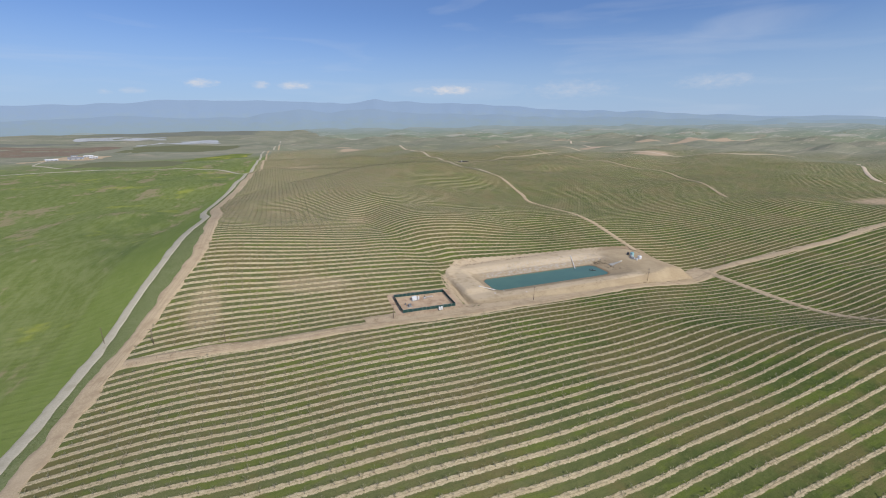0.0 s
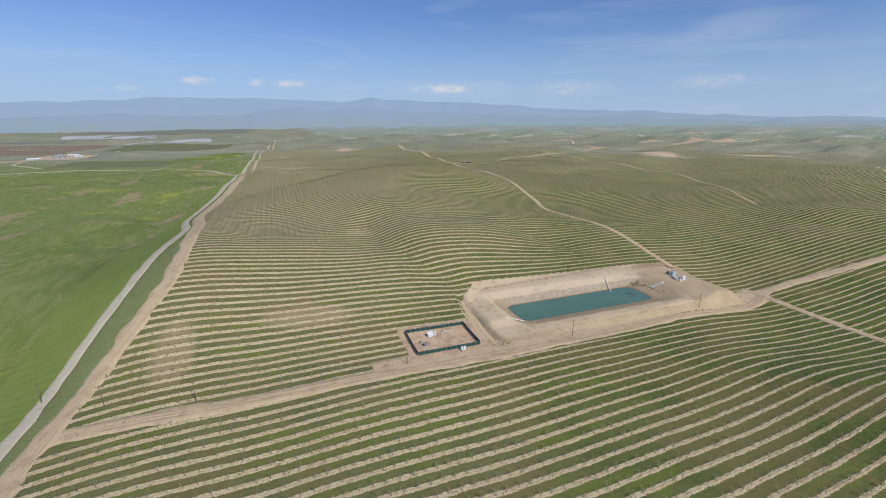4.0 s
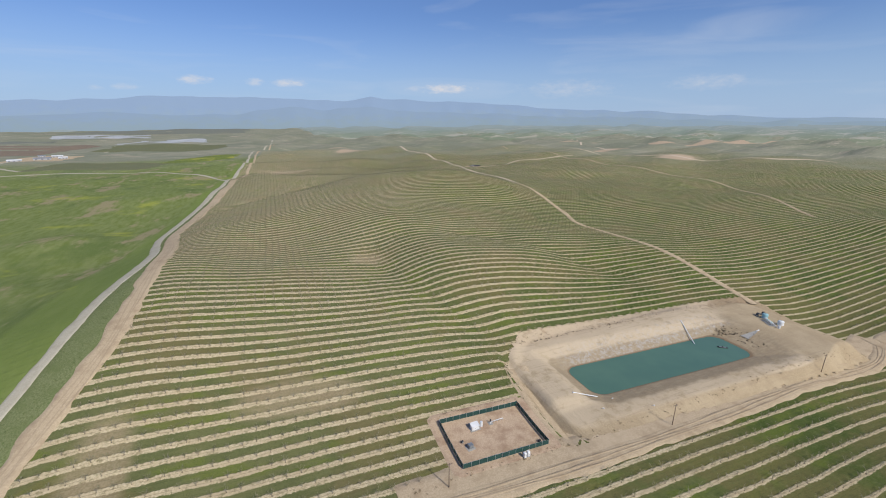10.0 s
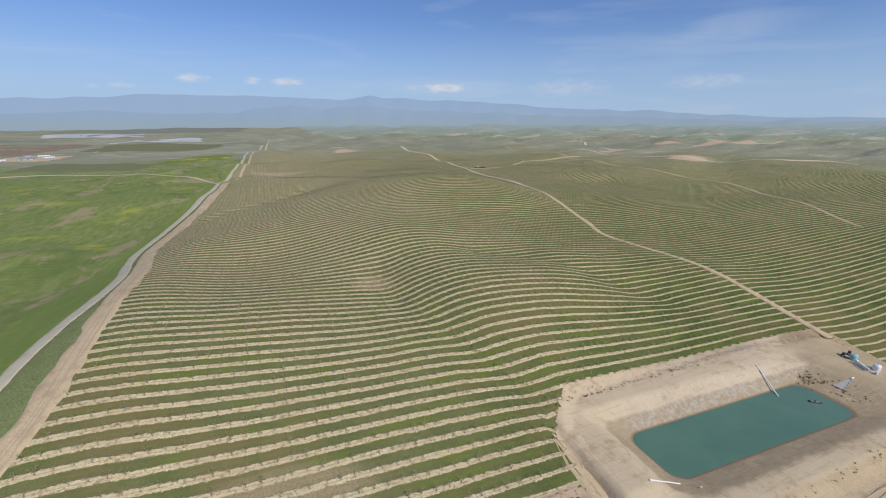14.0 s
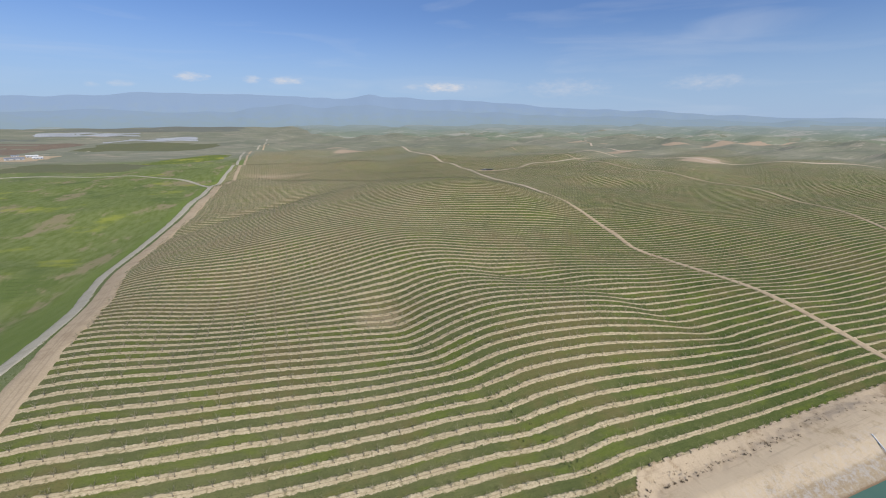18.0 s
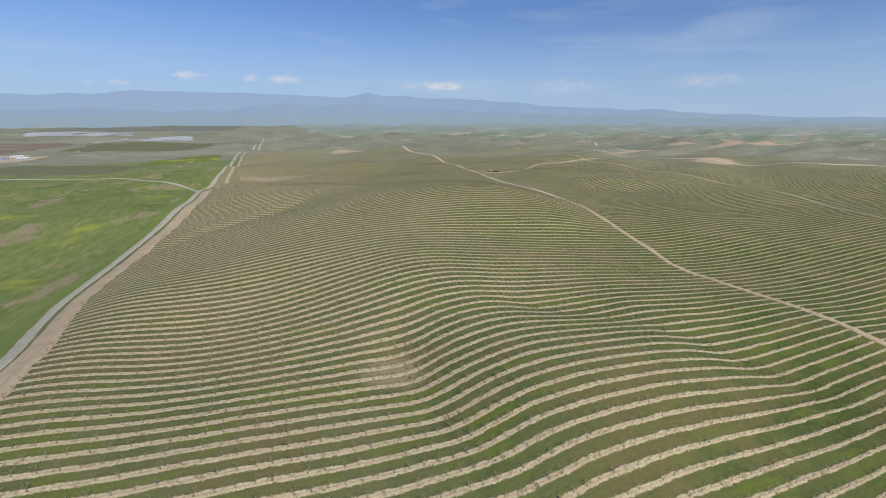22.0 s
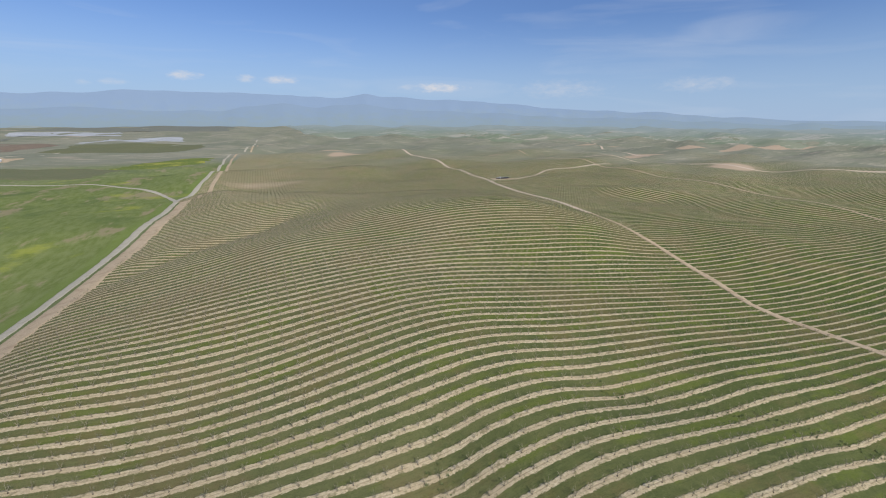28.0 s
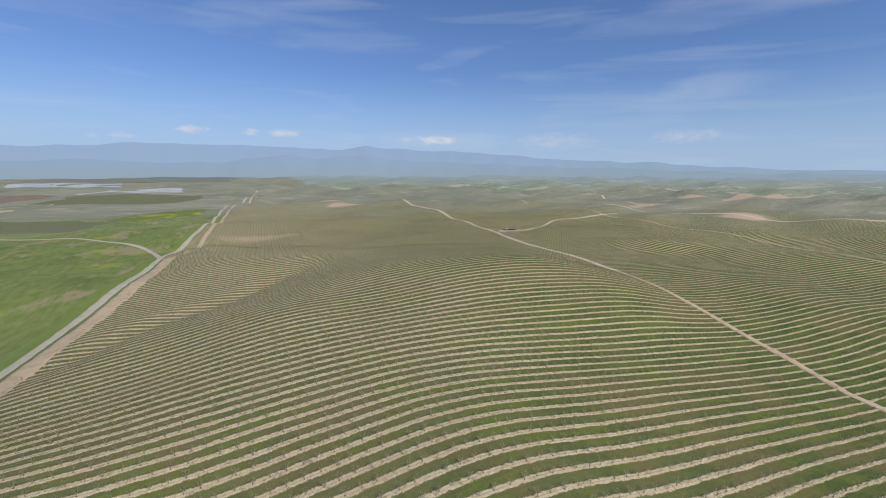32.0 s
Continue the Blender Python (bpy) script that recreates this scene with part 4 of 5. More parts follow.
def build_fence():
    f = thing("fence", (YARD[0] + YARD[1]) / 2, (YARD[2] + YARD[3]) / 2, gz(85, 260), 0, "dark green slatted chain-link fence round the well yard", "fence")
    org = Vector(f.matrix_world.translation)
    w, e, s, n = YARD
    runs = [((w, s), (79.6, s)), ((85.6, s), (e, s)), ((e, s), (e, n)), ((e, n), (w, n)), ((w, n), (w, s))]
    shared = {}
    posts = []
    for a, b in runs:
        length = math.dist(a, b)
        k = max(1, round(length / 3.05))
        step = length / k
        ang = math.degrees(math.atan2(b[1] - a[1], b[0] - a[0]))
        for i in range(k):
            x, y = a[0] + (b[0] - a[0]) * i / k, a[1] + (b[1] - a[1]) * i / k
            x2, y2 = a[0] + (b[0] - a[0]) * (i + 1) / k, a[1] + (b[1] - a[1]) * (i + 1) / k
            z0, z1 = gz(x, y) + 0.22, gz(x2, y2) + 0.22
            posts += [(x, y), (x2, y2)]
            key = round(step, 2)
            if key not in shared:
                p0 = part("slat_panel", slat_panel(step - 0.1), M_FENCE, f)
                shared[key] = p0.data
            else:
                p0 = new("slat_panel", shared[key])
                p0.parent = f
            tilt = math.degrees(math.atan2(z1 - z0, step))
            p0.matrix_basis = Matrix.Translation(Vector((x, y, z0)) - org) @ pose(0, 0, 0, 0, 0, ang) @ pose(0.05, 0, 0, 0, -tilt, 0)
            r0 = part("top_rail", tube((x, y, z0 + FENCE_H - 0.12), (x2, y2, z1 + FENCE_H - 0.12), 0.03, n=6), M_STEEL, f, "galvanised steel top rail")
            r0.matrix_basis = Matrix.Translation(-org)
    pm = None
    for x, y in sorted(set((round(x, 2), round(y, 2)) for x, y in posts)):
        if pm is None:
            p0 = part("post", tube((0, 0, -0.6), (0, 0, FENCE_H), 0.045, n=8), M_STEEL, f, "galvanised steel post", True)
            pm = p0.data
        else:
            p0 = new("post", pm)
            p0.parent = f
            p0["label"] = "galvanised steel post"
        p0.matrix_basis = Matrix.Translation(Vector((x, y, gz(x, y) + 0.22)) - org)
    for x0, sgn in ((79.6, 1), (85.6, -1)):
        g = new("gate")
        g.parent = f
        g.matrix_basis = Matrix.Translation(Vector((x0, YARD[2], gz(x0, YARD[2]) + 0.22)) - org) @ pose(0, 0, 0, 0, 0, 0 if sgn > 0 else 180)
        part("gate_slats", slat_panel(2.9), M_FENCE, g)
        bm = bmesh.new()
        for a, b in (((0.03, 0, 0.1), (0.03, 0, 2.4)), ((2.93, 0, 0.1), (2.93, 0, 2.4)), ((0, 0, 2.38), (2.95, 0, 2.38)), ((0, 0, 0.1), (2.95, 0, 0.1))):
            add_tube(bm, a, b, 0.028, n=6)
        part("gate_frame", bm, M_STEEL, g, "galvanised gate frame")
    return f


build_fence()


def equipment_cabinet(x, y, rz):
    z = gz(x, y) + 0.2
    c = thing("equipment_cabinet", x, y, z, rz, "white steel pump control cabinet on a concrete slab", "cabinet")
    part("slab", box(0, 0, 0.08, 4.6, 3.2, 0.24, 0, 0.03), M_CONC, c, "pale concrete slab")
    bm = bmesh.new()
    v = [bm.verts.new(q) for q in ((-1.7, -1.1, 0.2), (1.7, -1.1, 0.2), (1.7, 1.1, 0.2), (-1.7, 1.1, 0.2), (-1.7, -1.1, 1.9), (1.7, -1.1, 1.9), (1.7, 1.1, 2.4), (-1.7, 1.1, 2.4))]
    for q in ((0, 3, 2, 1), (0, 1, 5, 4), (1, 2, 6, 5), (2, 3, 7, 6), (3, 0, 4, 7), (4, 5, 6, 7)):
        bm.faces.new([v[k] for k in q])
    part("body", bm, M_WHITEP, c)
    r = part("roof", box(0, 0, 0, 3.7, 2.6, 0.07, 0, 0.02), M_WHITEP, c)
    r.matrix_basis = pose(0, 0, 2.2, math.degrees(math.atan2(0.5, 2.2)), 0, 0)
    for sx in (-0.85, 0.85):
        d = part("door", box(sx, -1.115, 1.05, 1.55, 0.04, 1.5, 0, 0.01), M_WHITEP, c)
        part("handle", box(sx - math.copysign(0.6, sx), -1.16, 1.1, 0.05, 0.05, 0.22), M_DARK, d, "black handle")
    return c


equipment_cabinet(79.4, 266.3, 3)


def upright_tank(name, x, y, z, r, h, mat, label, group="", ribs=3):
    t = thing(name, x, y, z, 0, label, "tank", group)
    prof = [(r * 0.99, 0.0)]
    for k in range(ribs):
        z0 = h * (k + 0.5) / (ribs + 0.3)
        prof += [(r, z0 - 0.08 * h), (r * 1.02, z0), (r, z0 + 0.08 * h)]
    prof += [(r, h * 0.96), (r * 0.94, h)]
    part("shell", lathe(prof, 28), mat, t, smooth_shade=True)
    part("dome", lathe([(r * 0.94, h), (r * 0.75, h + 0.13 * r), (r * 0.4, h + 0.22 * r), (0.25 * r, h + 0.25 * r)], 28), mat, t, smooth_shade=True)
    part("hatch", lathe([(0.24 * r, h + 0.2 * r), (0.24 * r, h + 0.34 * r), (0.2 * r, h + 0.36 * r)], 16), M_GREY, t, "grey hatch lid", True)
    part("outlet", tube((r * 0.95, 0, 0.25), (r + 0.5, 0, 0.25), 0.06, n=8), M_GREY, t, "grey outlet pipe")
    return t


upright_tank("pressure_tank", 82.6, 266.6, gz(82.6, 266.6) + 0.2, 0.62, 2.4, M_TANKW, "white upright pressure tank beside the cabinet")


def wellhead(x, y):
    z = gz(x, y) + 0.2
    w = thing("wellhead", x, y, z, 2, "white well discharge pipe with dark pump motor", "wellhead")
    part("pad", box(0, 0, 0.1, 2.0, 2.0, 0.3, 0, 0.03), M_CONC, w, "pale concrete pad")
    part("discharge_head", lathe([(0.42, 0.2), (0.42, 0.5), (0.26, 0.6), (0.26, 1.0), (0.36, 1.06)], 16), M_WHITEP, w, smooth_shade=True)
    m = part("motor", lathe([(0.34, 1.06), (0.34, 1.75), (0.26, 1.85), (0.3, 1.9), (0.3, 2.05), (0.1, 2.1)], 16), M_DARK, w, "dark pump motor", True)
    part("conduit", tube((0.34, 0, 1.4), (0.7, 0.1, 0.1), 0.04, n=6), M_GREY, m)
    bm = tube((0.2, 0, 0.75), (6.2, 0, 0.75), 0.17, n=12)
    add_tube(bm, (6.2, 0, 0.8), (6.2, 0, -0.2), 0.17, n=12)
    part("discharge_pipe", bm, M_WHITEP, w, smooth_shade=True)
    for k in (1.6, 3.2, 4.8):
        fl = lathe([(0.27, -0.05), (0.27, 0.05)], 16)
        bmesh.ops.rotate(fl, verts=fl.verts, cent=(0, 0, 0), matrix=Matrix.Rotation(radians(90), 3, 'Y'))
        bmesh.ops.translate(fl, verts=fl.verts, vec=(k, 0, 0.75))
        part("flange", fl, M_STEEL, w, "bolted steel flange")
        part("support", box(k + 0.3, 0, 0.28, 0.12, 0.3, 0.62), M_STEEL, w)
    return w


wellhead(87.2, 266.9)


def transformer(x, y):
    z = gz(x, y) + 0.2
    t = thing("transformer", x, y, z, 8, "grey pad-mounted transformer on a pale concrete slab", "transformer")
    part("slab", box(0, 0, 0.08, 3.4, 3.0, 0.22, 0, 0.03), M_CONC, t, "pale concrete slab")
    part("case", box(0, 0, 0.95, 1.9, 1.5, 1.55, 0, 0.05), M_GREY, t)
    part("lid", box(0, 0, 1.78, 2.0, 1.65, 0.12, 0, 0.03), M_GREY, t)
    for k in range(5):
        part("fin", box(-0.7 + 0.35 * k, 0.86, 0.9, 0.06, 0.22, 1.1), M_DARK, t, "dark cooling fin")
    return t


transformer(73.2, 257.3)
jb = thing("junction_box", 71.2, 260.6, gz(71.2, 260.6) + 0.2, 20, "dark grey steel junction box on short legs", "box")
part("case", box(0, 0, 0.75, 1.0, 0.6, 0.8, 0, 0.03), M_DARK, jb)
part("door", box(0, -0.315, 0.75, 0.9, 0.03, 0.7, 0, 0.01), M_GREY, jb)
for sx in (-0.4, 0.4):
    part("leg", box(sx, 0, 0.15, 0.08, 0.4, 0.5), M_STEEL, jb)
pb = thing("pallet_box", 101.2, 250.8, gz(101.2, 250.8) + 0.2, 12, "dark plastic bin in the yard's corner", "bin")
part("body", box(0, 0, 0.5, 1.1, 0.9, 0.85, 0, 0.04), M_DARK, pb)
part("lid", box(0, 0, 0.96, 1.16, 0.96, 0.08, 0, 0.02), M_DARK, pb)


def portable_toilet(x, y, rz):
    t = thing("portable_toilet", x, y, gz(x, y) + 0.2, rz, "white portable toilet standing outside the green fence", "portable toilet", "toilets by the fence")
    part("skid", box(0, 0, 0.06, 1.15, 1.2, 0.16, 0, 0.02), M_GREY, t)
    part("cabin", box(0, 0, 1.15, 1.08, 1.12, 2.02, 0, 0.04), M_TANKW, t)
    bm = bmesh.new()
    v = [bm.verts.new(q) for q in ((-0.58, -0.6, 2.14), (0.58, -0.6, 2.14), (0.58, 0.6, 2.14), (-0.58, 0.6, 2.14), (-0.4, -0.45, 2.36), (0.4, -0.45, 2.36), (0.4, 0.45, 2.36), (-0.4, 0.45, 2.36))]
    for q in ((0, 3, 2, 1), (0, 1, 5, 4), (1, 2, 6, 5), (2, 3, 7, 6), (3, 0, 4, 7), (4, 5, 6, 7)):
        bm.faces.new([v[k] for k in q])
    part("roof", bm, M_WHITEP, t)
    d = part("door", box(0, -0.575, 1.12, 0.7, 0.04, 1.85, 0, 0.01), M_WHITEP, t)
    part("latch", box(0.26, -0.61, 1.1, 0.1, 0.05, 0.16), M_DARK, d, "dark latch")
    part("vent_pipe", tube((0.42, 0.4, 2.1), (0.42, 0.4, 2.7), 0.05, n=8), M_GREY, t)
    return t


portable_toilet(91.0, 245.7, 5)
portable_toilet(92.7, 245.9, -4)

# ---- pond fittings ----


def pond_pipe(name, a, b, r, label):
    x, y = a
    t = thing(name, x, y, float(basin_z(x, y)) + 0.12, 0, label, "pipe")
    pts = [Vector((x + (b[0] - x) * k / 2, y + (b[1] - y) * k / 2, 0)) for k in range(3)]
    for q in (pts[0], pts[2]):
        q.z = max(float(basin_z(q.x, q.y)) + 0.12 + r * 0.8, WATER_Z - 0.2)
    rise = max(0.0, float(basin_z(pts[1].x, pts[1].y)) + 0.12 + r * 0.3 - (pts[0].z + pts[2].z) / 2)
    pts[0].z += rise
    pts[2].z += rise
    pts[1].z = (pts[0].z + pts[2].z) / 2
    org = Vector(t.matrix_world.translation)
    for p, q in zip(pts, pts[1:]):
        part("pipe_length", tube(p - org, q - org, r, n=14), M_WHITEP, t, smooth_shade=False)
    end = lathe([(r * 1.25, -0.15), (r * 1.25, 0.15)], 14)
    bmesh.ops.transform(end, matrix=Matrix.Translation(pts[0] - org) @ (pts[1] - pts[0]).to_track_quat('Z', 'Y').to_matrix().to_4x4(), verts=end.verts)
    part("collar", end, M_TANKW, t)
    return t


pond_pipe("inlet_pipe", (243.2, 303.2), (236.3, 287.0), 0.27, "long white plastic inlet pipe down the stony bank")
pond_pipe("overflow_pipe", (132.6, 269.6), (145.0, 266.8), 0.26, "white plastic overflow pipe lying on the bank")


def spillway():
    x, y = 275, 279
    z = WATER_Z
    s = thing("spillway", x, y, z, 0, "flared grey concrete inlet apron on the pond's bank", "spillway")
    bm = bmesh.new()
    top = [(-7, -2.6, 1.85), (-7, 2.0, 1.85), (4.5, 0.8, 3.3), (4.5, -0.3, 3.3)]
    lo = [bm.verts.new((a, b, c - 1.1)) for a, b, c in top]
    hi = [bm.verts.new(q) for q in top]
    bm.faces.new(hi[::-1])
    bm.faces.new(lo)
    for k in range(4):
        bm.faces.new((hi[k], hi[(k + 1) % 4], lo[(k + 1) % 4], lo[k]))
    part("apron", bm, M_CONC, s)
    for p, q in ((0, 3), (1, 2)):
        a, b = Vector(top[p]), Vector(top[q])
        w = tube(a + Vector((0, 0, 0.1)), b + Vector((0, 0, 0.1)), 0.16, n=6)
        part("side_wall", w, M_CONC, s)
    part("outfall_pipe", tube((4.2, 0.3, 3.6), (6.6, 0.3, 3.75), 0.35, n=14), M_WHITEP, s, "white plastic outfall pipe", True)
    part("grate", box(-7.1, -0.3, 1.3, 0.12, 4.4, 0.9), M_DARK, s, "dark steel trash rack")
    return s


spillway()
fl = thing("floating_intake", 247.5, 277.6, WATER_Z, -38, "dark floating pump intake on the water", "pump")
part("float", tube((-2.6, 0.35, 0.1), (2.6, 0.35, 0.1), 0.28, n=10), M_DARK, fl, smooth_shade=True)
part("float", tube((-2.6, -0.35, 0.1), (2.6, -0.35, 0.1), 0.28, n=10), M_DARK, fl, smooth_shade=True)
part("deck", box(0, 0, 0.42, 3.6, 1.0, 0.08, 0, 0.02), M_GREY, fl)
part("pump", lathe([(0.3, 0.45), (0.3, 0.95), (0.15, 1.05)], 14), M_DARK, fl, smooth_shade=True)


def standpipe(x, y):
    t = thing("standpipe", x, y, float(basin_z(x, y)) + 0.1, 0, "short white vent pipe in the earth bank", "pipe", "vent pipes on the bank")
    part("riser", tube((0, 0, -0.3), (0, 0, 0.6), 0.14, n=12), M_WHITEP, t, smooth_shade=True)
    part("elbow", tube((0, 0, 0.62), (-0.8, 0.3, 0.4), 0.14, n=12), M_WHITEP, t, smooth_shade=True)
    return t


for x, y in ((140.0, 257.0), (150.5, 262.5), (163.0, 250.0)):
    standpipe(x, y)

# ---- filter station on the pad ----
PAD = float(basin_z(302, 285)) + 0.12
upright_tank("water_tank", 303.6, 289.6, PAD, 1.75, 2.9, M_TANKB, "pale teal plastic water tank on the pad", "tanks on the pad")
upright_tank("water_tank", 302.6, 279.4, PAD, 1.7, 2.7, M_TANKW, "white plastic water tank on the pad", "tanks on the pad")
upright_tank("chemical_tank", 297.0, 277.0, PAD, 0.75, 1.7, M_TANKW, "small white chemical tank beside the filters", ribs=2)


def filter_bank(x, y, rz):
    f = thing("filter_bank", x, y, PAD, rz, "row of pale steel sand filters on white manifolds", "filter")
    part("slab", box(0, 0, 0.06, 9.5, 4.4, 0.2, 0, 0.03), M_CONC, f, "pale concrete slab")
    for k in range(5):
        sx = -3.6 + 1.8 * k
        v = lathe([(0.2, 0.55), (0.55, 0.7), (0.68, 0.95), (0.68, 1.6), (0.55, 1.85), (0.18, 2.0), (0.18, 2.15)], 18)
        bmesh.ops.translate(v, verts=v.verts, vec=(sx, 0, 0))
        vessel = part("filter_vessel", v, M_TANKB if k % 2 else M_STEEL, f, smooth_shade=True)
        for a in (0.5, 2.6, 4.7):
            part("vessel_leg", tube((sx + 0.5 * math.cos(a), 0.5 * math.sin(a), 0.1), (sx + 0.5 * math.cos(a), 0.5 * math.sin(a), 0.9), 0.04, n=6), M_STEEL, vessel)
        part("branch_pipe", tube((sx, 0, 2.1), (sx, 1.3, 1.9), 0.09, n=8), M_WHITEP, f, smooth_shade=True)
        part("branch_pipe", tube((sx, 0, 0.6), (sx, -1.3, 0.5), 0.09, n=8), M_WHITEP, f, smooth_shade=True)
    part("manifold", tube((-4.6, 1.3, 1.9), (4.6, 1.3, 1.9), 0.16, n=12), M_WHITEP, f, smooth_shade=True)
    part("manifold", tube((-4.6, -1.3, 0.5), (4.6, -1.3, 0.5), 0.16, n=12), M_WHITEP, f, smooth_shade=True)
    return f


filter_bank(298.8, 283.8, 60)


def pump_set(x, y, rz):
    p = thing("pump_set", x, y, PAD, rz, "dark engine-driven pump set on a steel skid", "pump", "pump sets on the pad")
    part("skid", box(0, 0, 0.14, 3.6, 1.5, 0.2, 0, 0.02), M_DARK, p)
    part("engine_cover", box(0.4, 0, 1.0, 2.2, 1.2, 1.5, 0, 0.08), M_DARK, p)
    part("radiator", box(1.62, 0, 0.95, 0.2, 1.15, 1.3, 0, 0.02), M_GREY, p)
    part("pump_body", lathe([(0.2, 0.3), (0.45, 0.4), (0.45, 0.9), (0.2, 1.0)], 14), M_GREY, p).matrix_basis = pose(-1.3, 0, 0)
    part("exhaust", tube((0.2, 0.3, 1.7), (0.2, 0.3, 2.5), 0.06, n=8), M_DARK, p)
    return p


pump_set(307.9, 293.6, 15)
pump_set(302.8, 293.9, 20)


# ---- weeds and clods ----


def clumps(name, spots, seed, mat, size, label):
    """Low dry weed tufts: crossed ragged blades in one mesh."""
    rs = np.random.RandomState(seed)
    V, F = [], []
    for x, y, z in spots:
        s = rs.uniform(*size)
        for k in range(9):
            a = rs.uniform(0, 6.28)
            r, h = s * rs.uniform(0.3, 1.0), s * rs.uniform(0.35, 0.9)
            c, w = (x + rs.normal(0, 0.25 * s), y + rs.normal(0, 0.25 * s)), s * 0.22
            n = len(V)
            V += [(c[0] - w * math.sin(a), c[1] + w * math.cos(a), z - 0.05), (c[0] + w * math.sin(a), c[1] - w * math.cos(a), z - 0.05), (c[0] + r * math.cos(a), c[1] + r * math.sin(a), z + h)]
            F.append((n, n + 1, n + 2))
    return tagged(link_mesh(name, V, F, mat, False), label, "weeds", kind="stuff")


M_WEED = plain("dry_weeds", (0.20, 0.155, 0.09), (0.34, 0.27, 0.165), 4.0, 0.95)
M_GREENWEED = plain("green_weeds", (0.10, 0.14, 0.045), (0.19, 0.215, 0.085), 4.0, 0.95)


def weed_spots():
    rs = np.random.RandomState(9)
    out = []
    for _ in range(700):
        k = rs.randint(5)
        if k == 0:
            x, y = rs.uniform(110, 335), 246.5 + rs.normal(0, 1.6)
        elif k == 1:
            x, y = rs.uniform(60, 112), rs.choice((245.5, 277.0)) + rs.normal(0, 1.0)
        elif k == 2:
            x, y = rs.uniform(125, 320), 316.5 + rs.normal(0, 1.8)
        elif k == 3:
            x, y = rs.uniform(-90, 60), 243.5 + rs.normal(0, 1.2)
        else:
            x, y = 335 + rs.normal(0, 4), rs.uniform(255, 320)
        out.append((x, y, max(gz(x, y), float(basin_z(x, y)) if 112 < x < 340 and 245 < y < 323 else -99) + 0.15))
    return out


clumps("dry_weeds", weed_spots(), 4, M_WEED, (0.2, 0.65), "dry brown weed tufts along tracks and bank")


def verge_weeds():
    rs = np.random.RandomState(19)
    y = rs.uniform(150, 820, 2600)
    a, b = left_road_x(y) + 3.8, left_track_x(y) - 5.0
    x = a + (np.maximum(b, a + 1) - a) * rs.uniform(0, 1, y.size)
    return [(a, b, gz(a, b) + 0.15) for a, b in zip(x, y)]


clumps("verge_weeds", verge_weeds(), 6, M_GREENWEED, (0.2, 0.55), "rank green weeds on the road verge")


def gully_weeds():
    rs = np.random.RandomState(23)
    out = []
    for line in GULLIES[:2]:
        for (x0, y0), (x1, y1) in zip(line, line[1:]):
            for _ in range(32):
                f = rs.uniform()
                x, y = x0 + (x1 - x0) * f + rs.normal(0, 2.6), y0 + (y1 - y0) * f + rs.normal(0, 2.6)
                out.append((x, y, gz(x, y) + 0.1))
    return out


clumps("gully_weeds", gully_weeds(), 7, M_GREENWEED, (0.3, 0.9), "rank green weeds and brush along the gullies")


def debris():
    """Dark brush and rubble washed up at the pond's corner and torn out of the cut."""
    rs = np.random.RandomState(29)
    out = []
    for _ in range(170):
        x, y = (rs.normal(264, 4.0), rs.normal(289, 3.0)) if rs.rand() < 0.45 else ((rs.uniform(262, 276), rs.normal(276, 4)) if rs.rand() < 0.3 else (rs.uniform(128, 215), 315.5 + rs.normal(0, 0.8)))
        out.append((x, y, max(float(basin_z(x, y)) + 0.12, WATER_Z)))
    return out


# brush on the bank, also the painted shadow at the trees' feet
M_BRUSH_SHADE = plain("dark_brush_and_foot_shade", (0.09, 0.07, 0.045), (0.19, 0.15, 0.10), 4.0, 0.95)
clumps("washed_up_brush", debris(), 8, M_BRUSH_SHADE, (0.3, 0.9), "dark dry brush washed up on the bank")

# ---- far farmland ----
M_PALE = make_dirt("pale_track_dirt", (0.54, 0.44, 0.32), (0.66, 0.55, 0.41), (0.50, 0.40, 0.29))
strip("road_branch", [(left_road_x(1020) + 1, 1020), (-95, 1100), (-130, 1165), (-205, 1255), (-300, 1320), (-420, 1360), (-560, 1330), (-760, 1290)], 6, M_GRAVEL, "pale gravel farm road curving off across the grain field", 0.35, 6.0, seed=11)
strip("road_north", [(left_road_x(1010), 1010), (-69, 1100), (-58, 1300), (-56, 1520), (-54, 1774), (-20, 2000), (10, 2300), (22, 2740)], 6.5, M_GRAVEL, "pale gravel farm road running on towards the hills", 0.35, 8.0, seed=12)
strip("track_north", [(-42, 1010), (-46, 1100), (-42, 1300), (-38, 1520), (-36, 1774), (0, 2000), (26, 2300)], 6, M_TRACK, "tan dirt track beside the gravel road", 0.35, 8.0, seed=13)
strip("track_far_east", [(905, 1700), (880, 1450), (865, 1311), (838, 1100), (812, 840), (782, 670), (705, 530), (640, 440)], 4.5, M_TRACK, "pale dirt track over the eastern orchard swells", 0.35, 7.0, seed=14)
strip("track_pump", [(452, 1085), (500, 1100), (530, 1108), (590, 1150), (684, 1225), (780, 1248), (900, 1245)], 6, M_PALE, "pale dirt track to the pump station", 0.35, 6.0, seed=15)
strip("track_ridge", [(1010, 1480), (1130, 1260), (1200, 1076), (1300, 930), (1420, 800)], 10, M_PALE, "pale dirt track along a bare crest", 0.4, 8.0, seed=16)
strip("track_outer", [(1400, 640), (1250, 560), (1100, 470), (1000, 330), (960, 200)], 7, M_PALE, "dirt track among the eastern blocks", 0.35, 8.0, seed=17)
strip("track_plain", [(1700, 2300), (1500, 1960), (1330, 1700), (1240, 1420)], 9, M_PALE, "dirt track on the open range", 0.4, 9.0, seed=18)
